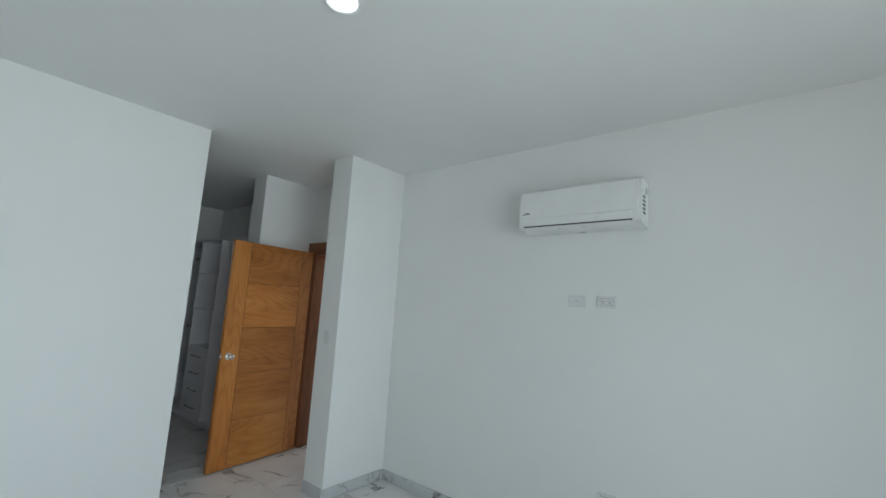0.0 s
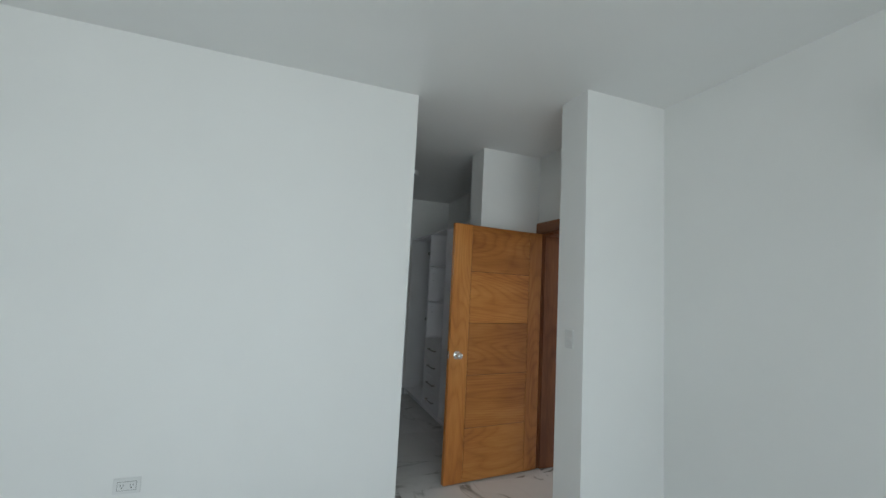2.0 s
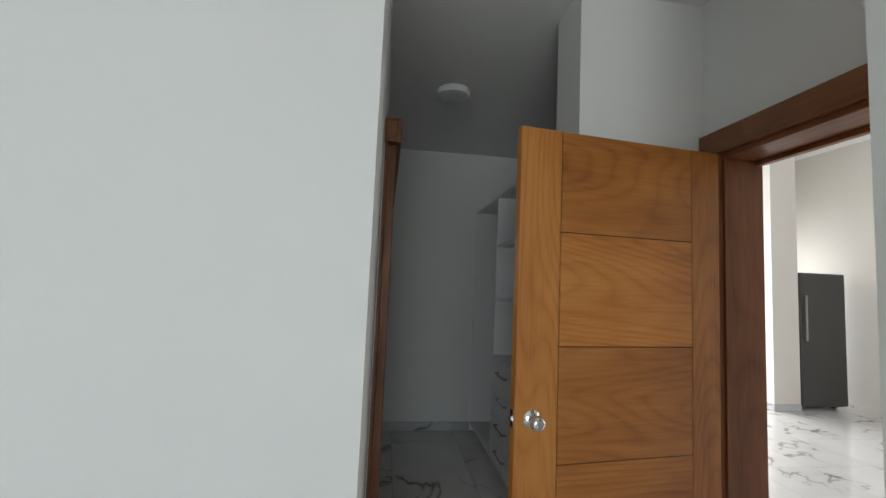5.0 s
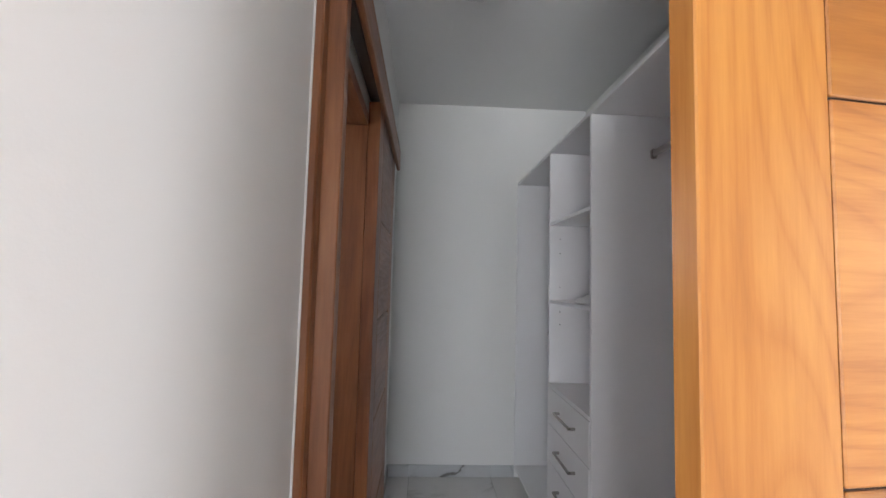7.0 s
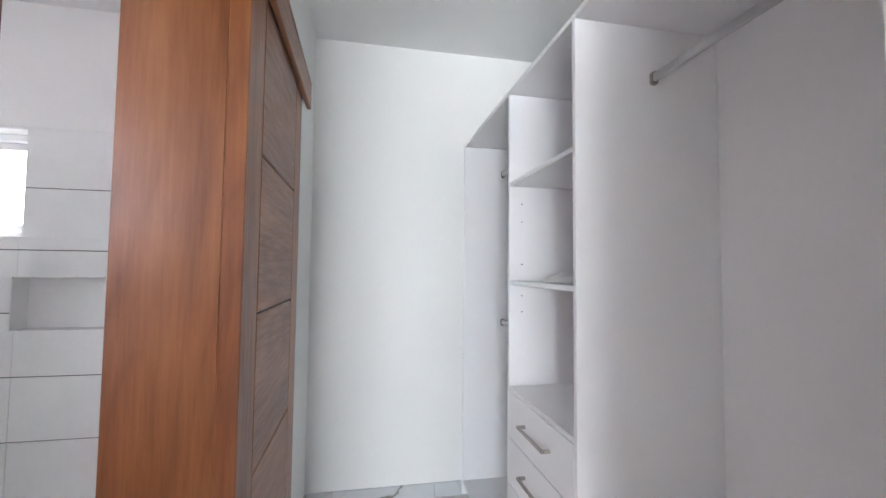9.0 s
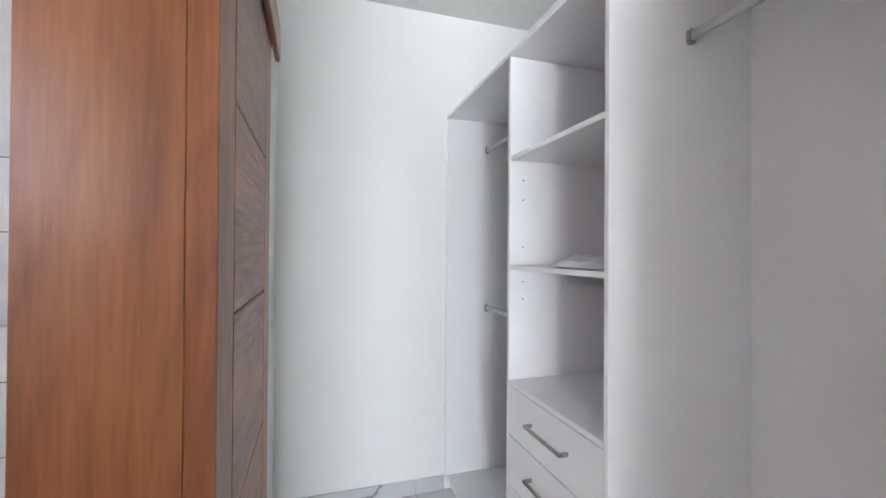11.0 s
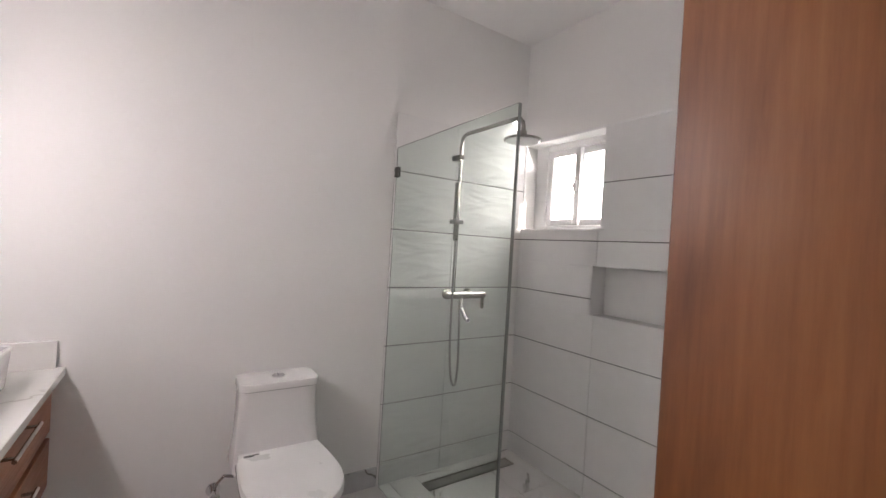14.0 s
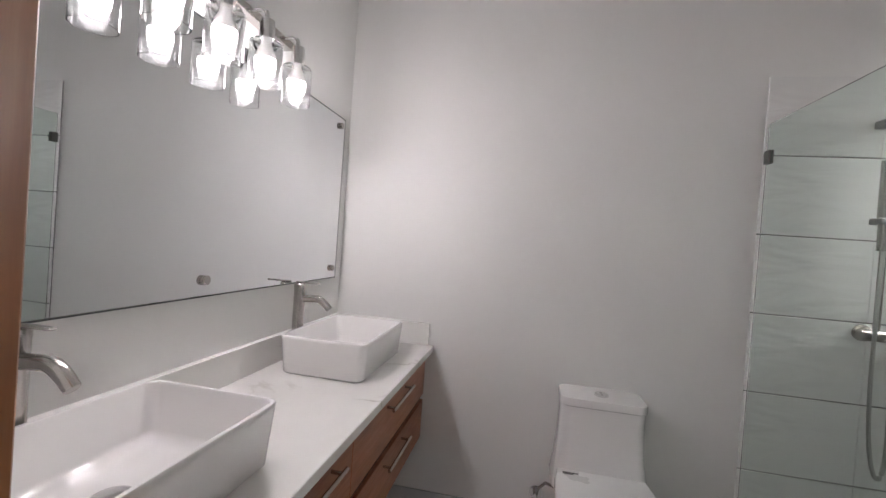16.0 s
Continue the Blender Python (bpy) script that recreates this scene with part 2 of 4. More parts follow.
def tube(bm, points, radius, sides=14, caps=True):
    """A round tube along a line of points."""
    rings = []
    pts = [Vector(p) for p in points]
    for i, p in enumerate(pts):
        d = (pts[min(i + 1, len(pts) - 1)] - pts[max(i - 1, 0)]).normalized()
        ref = Vector((0, 0, 1)) if abs(d.z) < 0.95 else Vector((0, 1, 0))
        u = d.cross(ref).normalized()
        w = d.cross(u)
        r = radius[i] if isinstance(radius, (list, tuple)) else radius
        rings.append([bm.verts.new(p + r * (math.cos(a) * u + math.sin(a) * w)) for a in (2 * math.pi * k / sides for k in range(sides))])
    for a, b in zip(rings, rings[1:]):
        for k in range(sides):
            bm.faces.new((a[k], a[(k + 1) % sides], b[(k + 1) % sides], b[k]))
    if caps:
        bm.faces.new(rings[0][::-1]), bm.faces.new(rings[-1])
    return bm


def lathe(bm, profile, sides=32, at=(0, 0, 0), axis="z"):
    """A turned shape: rows of radius and height round an axis."""
    rings = []
    for r, h in profile:
        ring = []
        for k in range(sides):
            a = 2 * math.pi * k / sides
            u, v = r * math.cos(a), r * math.sin(a)
            p = {"z": (u, v, h), "x": (h, u, v), "y": (v, h, u)}[axis]
            ring.append(bm.verts.new(Vector(p) + Vector(at)))
        rings.append(ring)
    for a, b in zip(rings, rings[1:]):
        for k in range(sides):
            bm.faces.new((a[k], a[(k + 1) % sides], b[(k + 1) % sides], b[k]))
    for ring, flip in ((rings[0], True), (rings[-1], False)):
        bm.faces.new(ring[::-1] if flip else ring)
    return bm


def outline_rings(bm, rings, close_bottom=True, close_top=True):
    """Skins closed outlines laid one above another."""
    made = [[bm.verts.new(p) for p in ring] for ring in rings]
    for a, b in zip(made, made[1:]):
        k = len(a)
        for i in range(k):
            bm.faces.new((a[i], a[(i + 1) % k], b[(i + 1) % k], b[i]))
    if close_bottom:
        bm.faces.new(made[0][::-1])
    if close_top:
        bm.faces.new(made[-1])
    return bm


def rounded(x0, y0, x1, y1, r, z, steps=6):
    pts = []
    for cx, cy, a0 in ((x1 - r, y1 - r, 0), (x0 + r, y1 - r, 90), (x0 + r, y0 + r, 180), (x1 - r, y0 + r, 270)):
        for k in range(steps + 1):
            a = radians(a0 + 90 * k / steps)
            pts.append((cx + r * math.cos(a), cy + r * math.sin(a), z))
    return pts


def mesh_of(name, bm, mat, smooth=None):
    bmesh.ops.recalc_face_normals(bm, faces=bm.faces[:])
    me = bpy.data.meshes.new(name)
    bm.to_mesh(me)
    bm.free()
    me.materials.append(mat)
    if smooth:
        me.polygons.foreach_set("use_smooth", [True] * len(me.polygons))
        me.set_sharp_from_angle(angle=radians(smooth))
    return me


def part(name, bm, mat, parent=None, label="", smooth=None):
    ob = new(name, mesh_of(name, bm, mat, smooth))
    if parent:
        ob.parent = parent
    return tagged(ob, label)


def thing(name, label, category, at=(0, 0, 0), turn=0.0, group=""):
    ob = new(name)
    ob.empty_display_size = 0.1
    ob.matrix_world = pose(*at, 0, 0, turn)
    return tagged(ob, label, category, group)


def structure(name, bm, mat, label, category, smooth=None):
    return tagged(part(name, bm, mat, smooth=smooth), label, category, kind="structure")

# ---- plan ----
H = 2.82                       # ceiling
AC_X = 5.985                   # bedroom wall with the air conditioner
BED_Y = 2.82                   # bedroom wall beside the hall
HALL_X = 4.40                  # hall and closet side of the bathroom wall
BATH_E = 4.205                 # bathroom side of that wall
DOOR_0, DOOR_1 = 3.83, 4.43    # bathroom doorway
BATH_W, BATH_S, BATH_N = 2.30, 3.185, 6.03
FAR_Y = 6.06                   # closet end wall
ENTRY_X0, ENTRY_X1 = 5.855, 6.03
ENTRY_0, ENTRY_1 = 2.60, 3.42  # bedroom entry
BACK_X = 5.885                 # wall behind the wardrobe
WIN = (2.316, 2.95, 1.546, 2.125)
FB = 0.035                     # bathroom floor, a little above the closet
NICHE = (2.917, 3.62, 1.06, 1.34)

# ---- structure ----
structure("floor", boxes((0.9, -2.8, -0.12, 11.2, 8.3, -0.012)), GROUT, "grey grouted bed under polished marble floor tiles", "floor")
structure("floor_bath", boxes((BATH_W, BATH_S, -0.0115, BATH_E, BATH_N, FB - 0.012), (BATH_E, DOOR_0, -0.0115, HALL_X, DOOR_1, FB - 0.012)), GROUT,
          "grey grouted bed under the raised bathroom floor tiles", "floor")
structure("ceiling", boxes((0.9, -2.8, H, 6.03, 6.4, H + 0.15)), CEIL, "flat white painted ceiling over bedroom, closet and bathroom", "ceiling")
structure("ceiling_living", boxes((6.03, -2.8, 3.7, 11.2, 8.3, 3.85)), CEIL, "high white painted ceiling of the living room", "ceiling")
structure("wall_south", boxes((0.9, -2.8, 0, 2.2, -2.6, H), (4.7, -2.8, 0, 6.03, -2.6, H), (2.2, -2.8, 2.35, 4.7, -2.6, H)), WALL,
          "white painted bedroom wall with a wide window opening", "wall")
structure("wall_west", boxes((0.9, -2.6, 0, 1.1, BED_Y, H)), WALL, "plain white painted bedroom wall", "wall")
structure("wall_bedroom_bath", boxes((0.9, BED_Y, 0, HALL_X, BATH_S, H)), WALL, "white painted wall between bedroom and bathroom", "wall")
structure("wall_ac", boxes((AC_X, -2.6, 0, AC_X + 0.2, 2.255, 3.7)), WALL, "white painted bedroom wall carrying the air conditioner", "wall")
structure("wall_column", boxes((5.345, 2.255, 0, 6.03, 2.515, H)), WALL, "white painted wall stub at the hall opening", "wall")
structure("wall_entry", boxes((ENTRY_X0, 2.515, 0, ENTRY_X1, ENTRY_0 - 0.03, H), (ENTRY_X0, ENTRY_1 + 0.03, 0, ENTRY_X1, 3.545, H),
                              (ENTRY_X0, ENTRY_0 - 0.03, 2.09, ENTRY_X1, ENTRY_1 + 0.03, H)), WALL,
          "white painted wall round the bedroom entry door", "wall")
structure("wall_entry_upper", boxes((5.985, 2.255, H, 6.185, 8.05, 3.7)), LIVING_WALL, "upper wall of the living room over the bedroom", "wall")
structure("wall_nib", boxes((5.25, 3.545, 0, ENTRY_X1, 3.80, H)), WALL, "white painted wall stub between entry and wardrobe", "wall")
structure("wall_closet_back", boxes((BACK_X, 3.80, 0, ENTRY_X1, FAR_Y, H)), WALL, "white painted wall behind the wardrobe", "wall")
structure("wall_closet_end", boxes((BATH_E, FAR_Y, 0, ENTRY_X1, 6.3, H)), WALL, "white painted end wall of the walk-in closet", "wall")
structure("wall_bath_door", boxes((BATH_E, BATH_S, 0, HALL_X, DOOR_0 - 0.03, H), (BATH_E, DOOR_1 + 0.03, 0, HALL_X, FAR_Y, H),
                                  (BATH_E, DOOR_0 - 0.03, 2.075, HALL_X, DOOR_1 + 0.03, H)), WALL,
          "white painted wall with the bathroom doorway", "wall")
structure("wall_bath_west", boxes((2.1, BATH_S, 0, BATH_W, 6.3, H)), WALL, "white painted bathroom wall behind the toilet", "wall")
wx0, wx1, wz0, wz1 = WIN
nx0, nx1, nz0, nz1 = NICHE
structure("wall_bath_north", boxes(
    (BATH_W, BATH_N, 0, BATH_E, 6.3, nz0), (BATH_W, BATH_N, nz0, nx0, 6.3, nz1), (nx1, BATH_N, nz0, BATH_E, 6.3, nz1),
    (nx0, 6.14, nz0, nx1, 6.3, nz1), (BATH_W, BATH_N, nz1, BATH_E, 6.3, wz0),
    (BATH_W, BATH_N, wz0, wx0, 6.3, wz1), (wx1, BATH_N, wz0, BATH_E, 6.3, wz1), (BATH_W, BATH_N, wz1, BATH_E, 6.3, H)), WALL,
    "white painted shower wall with window and niche openings", "wall")
structure("wall_living_north", boxes((6.03, 8.05, 0, 6.5, 8.25, 3.7), (10.6, 8.05, 0, 11.2, 8.25, 3.7), (6.5, 8.05, 2.4, 10.6, 8.25, 2.75),
                                     (6.5, 8.05, 3.35, 10.6, 8.25, 3.7)), LIVING_WALL, "sunlit white wall with large window openings", "wall")
structure("wall_living_east", boxes((11.0, -2.8, 0, 11.2, 1.7, 3.7), (11.0, 4.7, 0, 11.2, 8.05, 3.7), (11.0, 1.7, 0, 11.2, 4.7, 0.2), (11.0, 1.7, 2.7, 11.2, 4.7, 3.7)), LIVING_WALL, "white painted living room wall with a wide window", "wall")
structure("wall_living_south", boxes((6.185, -2.8, 0, 11.0, -2.6, 3.7)), LIVING_WALL, "plain white painted living room wall", "wall")
structure("wall_living_west", boxes((6.03, 6.3, 0, 6.185, 8.05, 3.7)), LIVING_WALL, "plain white painted living room wall", "wall")
structure("pier_living", boxes((9.47, 6.68, 0, 9.86, 8.05, 3.7)), LIVING_WALL, "square white painted pier in the living room", "wall")
structure("ground", boxes((-60, -60, -0.2, 70, 70, -0.13)), plain("garden_ground", (0.40, 0.39, 0.35), 0.9, spread=0.3, scale=1.0),
          "bare sunlit ground outside the house", "ground")


# ---- bathroom doorway: jambs, post and valance ----
bath_frame = tagged(new("door_frame_bath"), "reddish varnished wooden frame round the bathroom doorway", "door frame", kind="structure")
part("post", boxes((HALL_X, 3.728, 0, 4.456, 3.770, 2.085), bevel=0.003), JAMB_V, bath_frame)
part("casing", boxes((HALL_X, 3.686, 0, 4.420, 3.7275, 2.085), bevel=0.004), JAMB_V, bath_frame)
part("jamb", boxes((4.17, 3.7705, 0, 4.432, DOOR_0, 2.055), bevel=0.002), JAMB_V, bath_frame)
part("jamb", boxes((4.191, DOOR_1, 0, 4.406, DOOR_1 + 0.03, 2.055), bevel=0.002), JAMB_V, bath_frame)
part("bath_casing", boxes((4.096, 3.79, 0, 4.1695, 3.841, 2.055), bevel=0.002), JAMB_V, bath_frame)
part("head_jamb", boxes((4.203, 3.831, 2.03, 4.406, DOOR_1, 2.075), bevel=0.002), JAMB_Y, bath_frame)
part("bead", boxes((4.4005, 3.682, 0, 4.404, 3.6855, 2.085)), WALL, bath_frame, "thin white caulk bead")

valance = thing("track_valance", "reddish wooden valance box over the sliding door track", "valance")
part("front_board", boxes((4.457, 3.686, 2.085, 4.475, 5.30, 2.185), bevel=0.003), JAMB_Y, valance)
part("top_board", boxes((4.4015, 3.686, 2.1855, 4.475, 5.30, 2.203), bevel=0.003), JAMB_Y, valance)
part("end_board", boxes((4.4015, 3.686, 2.087, 4.4565, 3.706, 2.185), bevel=0.002), JAMB_Y, valance)
part("track", boxes((4.412, 3.775, 2.12, 4.447, 5.28, 2.15), bevel=0.003), brushed("dark_track", (0.18, 0.18, 0.18), 0.4), valance,
     "dark grey aluminium sliding track")

# ---- sliding door, parked beside the doorway ----
slide = thing("sliding_door", "reddish wooden barn-style sliding door with stepped panel grooves, parked open", "door")
D0, D1 = 4.42, 5.19
part("core", boxes((4.411, D0 + 0.004, 0.012, 4.447, D1 - 0.004, 2.115)), GROOVE, slide)
for a, b in ((D0, D0 + 0.133), (D1 - 0.133, D1)):
    part("stile", boxes((4.408, a, 0.01, 4.453, b, 2.118), bevel=0.002), JAMB_V, slide)
cuts = [0.01, 0.50, 0.90, 1.288, 1.686, 2.118]
for a, b in zip(cuts, cuts[1:]):
    part("panel", boxes((4.408, D0 + 0.138, a + 0.003, 4.453, D1 - 0.138, b - 0.003), bevel=0.003), JAMB_Y, slide)

# ---- bedroom entry: frame and open door ----
entry_frame = tagged(new("door_frame_entry"), "reddish varnished wooden frame of the bedroom entry", "door frame", kind="structure")
part("jamb", boxes((5.85, ENTRY_1, 0, 6.035, ENTRY_1 + 0.03, 2.05), bevel=0.002), JAMB_V, entry_frame)
part("jamb", boxes((5.85, ENTRY_0 - 0.03, 0, 6.035, ENTRY_0, 2.05), bevel=0.002), JAMB_V, entry_frame)
part("head_jamb", boxes((5.85, ENTRY_0 - 0.03, 2.05, 6.035, ENTRY_1 + 0.03, 2.088), bevel=0.002), JAMB_Y, entry_frame)
part("stop", boxes((6.005, ENTRY_0, 2.030, 6.034, ENTRY_1 - 0.001, 2.0495), bevel=0.002), JAMB_Y, entry_frame)
part("casing", boxes((5.832, ENTRY_1 + 0.012, 0, 5.8545, 3.5445, 2.072), bevel=0.004), JAMB_V, entry_frame)
part("casing", boxes((5.832, 2.517, 0, 5.8545, ENTRY_0 - 0.012, 2.072), bevel=0.004), JAMB_V, entry_frame)
part("head_casing", boxes((5.828, 2.517, 2.073, 5.8545, 3.5445, 2.178), bevel=0.004), JAMB_Y, entry_frame)

lead = math.degrees(math.atan2(3.298 - 3.402, 4.908 - 5.805))
entry = thing("entry_door", "varnished honey-brown wooden door with five level panels, standing open", "door", (5.805, 3.402, 0), lead)
LW = 0.902
part("core", boxes((0.004, -0.036, 0.014, LW - 0.004, -0.004, 2.056)), GROOVE, entry)
for a, b in ((0, 0.137), (LW - 0.166, LW)):
    part("stile", boxes((a, -0.04, 0.01, b, 0, 2.06), bevel=0.002), DOOR_V, entry)
cuts = [0.01, 0.42, 0.835, 1.252, 1.674, 2.06]
for a, b in zip(cuts, cuts[1:]):
    part("panel", boxes((0.1395, -0.04, a + 0.0016, LW - 0.1685, 0, b - 0.0016), bevel=0.002), DOOR_H, entry)
KX, KZ = LW - 0.065, 1.0
for side in (1, -1):
    base = 0.0 if side > 0 else -0.04
    knob = bmesh.new()
    lathe(knob, [(0.033, 0), (0.033, 0.004), (0.026, 0.010), (0.013, 0.014), (0.012, 0.03), (0.022, 0.036), (0.027, 0.046), (0.026, 0.056),
                 (0.020, 0.064), (0.012, 0.066)], 28, (0, 0, 0), "y")
    for v in knob.verts:
        v.co = (v.co.x + KX, base + side * v.co.y, v.co.z + KZ)
    part("knob", knob, CHROME, entry, "polished steel door knob", smooth=40)
part("latch_plate", boxes((LW, -0.032, KZ - 0.03, LW + 0.002, -0.008, KZ + 0.03), (LW + 0.002, -0.026, KZ - 0.008, LW + 0.011, -0.014, KZ + 0.008)),
     CHROME, entry, "small steel latch plate")
for z in (0.25, 1.05, 1.82):
    part("hinge", tube(bmesh.new(), [(-0.006, -0.046, z - 0.045), (-0.006, -0.046, z + 0.045)], 0.006, 10), NICKEL, entry, smooth=40)


# ---- walk-in wardrobe ----
FX = 5.345
clo = thing("wardrobe", "open white melamine wardrobe with rods, shelves and drawers", "wardrobe")
B = 0.0012
Y_A, Y_1, Y_2, Y_3 = 3.802, 4.630, 5.216, 6.040
for y in (Y_A, Y_1, Y_2, Y_3):
    part("upright_panel", boxes((FX, y, 0.075 if y in (Y_A, Y_3) else 0.095, 5.866, y + 0.018, 2.198), bevel=B), MELAMINE, clo)
part("top_board", boxes((FX, Y_A, 2.199, 5.866, Y_3 + 0.018, 2.217), bevel=B), MELAMINE, clo)
part("back_panel", boxes((5.8665, Y_A, 0.075, 5.882, Y_3 + 0.018, 2.217)), MELAMINE, clo)
part("plinth", boxes((5.40, Y_A, 0.0, 5.418, Y_3 + 0.018, 0.0745)), MELAMINE, clo)
for a, b in ((Y_A + 0.0185, Y_1 - 0.0005), (Y_1 + 0.0185, Y_2 - 0.0005), (Y_2 + 0.0185, Y_3 - 0.0005)):
    part("bottom_board", boxes((FX, a, 0.0755, 5.866, b, 0.094), bevel=B), MELAMINE, clo)
for z in (1.796, 1.357):
    part("shelf", boxes((FX + 0.004, Y_1 + 0.0185, z - 0.018, 5.866, Y_2 - 0.0005, z), bevel=B), MELAMINE, clo)
part("drawer_top", boxes((FX - 0.002, Y_1 + 0.0185, 0.880, 5.866, Y_2 - 0.0005, 0.898), bevel=B), MELAMINE, clo)
for k in range(4):
    z0 = 0.099 + k * 0.195
    dr = part("drawer_front", boxes((FX - 0.001, Y_1 + 0.0205, z0, FX + 0.017, Y_2 - 0.0025, z0 + 0.191), bevel=0.0015), MELAMINE, clo)
    hz, ya, yb = z0 + 0.105, 4.805, 5.035
    hb = bmesh.new()
    brick(hb, FX - 0.036, ya, hz - 0.006, FX - 0.026, yb, hz + 0.006, 0.002)
    brick(hb, FX - 0.0265, ya, hz - 0.006, FX - 0.0012, ya + 0.011, hz + 0.006, 0.0015)
    brick(hb, FX - 0.0265, yb - 0.011, hz - 0.006, FX - 0.0012, yb, hz + 0.006, 0.0015)
    part("handle", hb, NICKEL, dr, "square brushed nickel bar handle")


def rod(y0, y1, x, z):
    r = bmesh.new()
    rings = []
    for y in (y0 + 0.004, y1 - 0.004):
        rings.append([(x + px, y, z + pz) for px, pz, _ in rounded(-0.0075, -0.015, 0.0075, 0.015, 0.007, 0, 4)])
    outline_rings(r, rings)
    ob = part("hanging_rod", r, ALU, clo, "oval aluminium hanging rod", smooth=40)
    for y, s in ((y0, 1), (y1, -1)):
        c = bmesh.new()
        outline_rings(c, [[(x + px, y + s * d, z + pz) for px, pz, _ in rounded(-0.012, -0.024, 0.012, 0.02, 0.01, 0, 4)] for d in (0.0006, 0.012)])
        part("rod_socket", c, NICKEL, ob, smooth=40)


rod(Y_A + 0.018, Y_1, 5.62, 2.03)
rod(Y_2 + 0.018, Y_3, 5.60, 2.03)
rod(Y_2 + 0.018, Y_3, 5.60, 1.07)
for z in (1.80, 1.70, 1.43, 1.29, 1.62, 1.22):          # shelf pin holes
    part("pin_hole", lathe(bmesh.new(), [(0.003, 0), (0.003, 0.001)], 10, (FX + 0.06, Y_2 - 0.0012, z), "y"), PLASTIC_DARK, clo)

# crumpled plastic bag on the middle shelf
bag = bmesh.new()
NB = 22
grid = [[bag.verts.new((5.38 + 0.30 * i / NB, 4.70 + 0.34 * j / NB + 0.03 * noise.noise((i * 0.3, j * 0.2, 1)),
                        1.359 + max(0.002, 0.055 * math.sin(math.pi * i / NB) ** 0.5 * math.sin(math.pi * j / NB) ** 0.5
                                    * (0.55 + 0.9 * noise.noise((i * 0.33, j * 0.33, 4)))))) for j in range(NB + 1)] for i in range(NB + 1)]
for i in range(NB):
    for j in range(NB):
        bag.faces.new((grid[i][j], grid[i + 1][j], grid[i + 1][j + 1], grid[i][j + 1]))
tagged(part("plastic_bag", bag, PAPER, smooth=60), "flat crumpled white plastic bag lying on a shelf", "bag")

# closet ceiling lamp
lampc = thing("ceiling_lamp", "round white surface-mounted ceiling lamp, switched off", "ceiling lamp", (4.845, 4.66, H))
part("body", lathe(bmesh.new(), [(0.112, 0.0), (0.116, -0.004), (0.116, -0.036), (0.110, -0.044), (0.096, -0.046)], 48), PLASTIC, lampc, smooth=40)
part("diffuser", lathe(bmesh.new(), [(0.094, -0.0465), (0.090, -0.0485), (0.05, -0.0495)], 48), plain("opal_diffuser", (0.74, 0.74, 0.74), 0.4), lampc, smooth=40)
for k in range(4):
    a = radians(-118 + 11 * k)
    part("vent_slot", lathe(bmesh.new(), [(0.0045, 0.0), (0.0045, 0.003)], 10, (0.1155 * math.cos(a), 0.1155 * math.sin(a), -0.018), "y"), PLASTIC_DARK, lampc)

# bedroom downlight
dl = thing("downlight", "round recessed white ceiling downlight, glowing", "downlight", (4.11, 0.80, H))
part("trim_ring", lathe(bmesh.new(), [(0.085, 0), (0.085, -0.004), (0.070, -0.007), (0.068, -0.002)], 40), PLASTIC, dl, smooth=40)
part("lens", lathe(bmesh.new(), [(0.066, -0.0022), (0.05, -0.0042)], 40), LED, dl, smooth=40)

# ---- bedroom fittings ----
ac = thing("air_conditioner", "white wall-mounted split air conditioner with a dark louvre gap", "air conditioner", (AC_X, 0.0, 0))
prof = [(-0.002, 2.128), (-0.10, 2.130), (-0.165, 2.138), (-0.190, 2.150), (-0.198, 2.165), (-0.199, 2.25), (-0.196, 2.36), (-0.188, 2.405), (-0.165, 2.425), (-0.002, 2.43)]
shell = bmesh.new()
outline_rings(shell, [[(px, y, pz) for px, pz in prof] for y in (0.036, 0.043, 0.845, 0.852)])
bmesh.ops.bevel(shell, geom=[e for e in shell.edges if abs(e.verts[0].co.y - e.verts[1].co.y) < 1e-6], offset=0.004, segments=2, affect="EDGES")
part("body", shell, PLASTIC, ac, smooth=35)
fp = bmesh.new()
outline_rings(fp, [[(px, y, pz) for px, pz in ((-0.197, 2.213), (-0.2045, 2.216), (-0.2045, 2.36), (-0.197, 2.404), (-0.188, 2.410), (-0.186, 2.40))]
                   for y in (0.056, 0.832)])
part("front_panel", fp, plain("glossy_white_plastic", (0.83, 0.83, 0.82), 0.12), ac, smooth=40)
part("louvre_gap", boxes((-0.2005, 0.085, 2.153, -0.189, 0.81, 2.160)), PLASTIC_DARK, ac, "dark air outlet gap")
part("louvre", boxes((-0.2025, 0.085, 2.1605, -0.17, 0.81, 2.203), bevel=0.003), PLASTIC, ac)
for k in range(5):
    part("side_grille", boxes((-0.15 + 0.0 * k, 0.0345, 2.20 + 0.025 * k, -0.09, 0.0365, 2.212 + 0.025 * k)), PLASTIC_DARK, ac)
part("badge", boxes((-0.2062, 0.765, 2.243, -0.2047, 0.82, 2.2475), (-0.2062, 0.765, 2.252, -0.2047, 0.80, 2.2555)), PLASTIC_DARK, ac, "dark lettered badge bars")
for y in (0.30, 0.62):
    part("bracket_tab", boxes((-0.03, y, 2.119, -0.002, y + 0.03, 2.1275)), PLASTIC, ac)


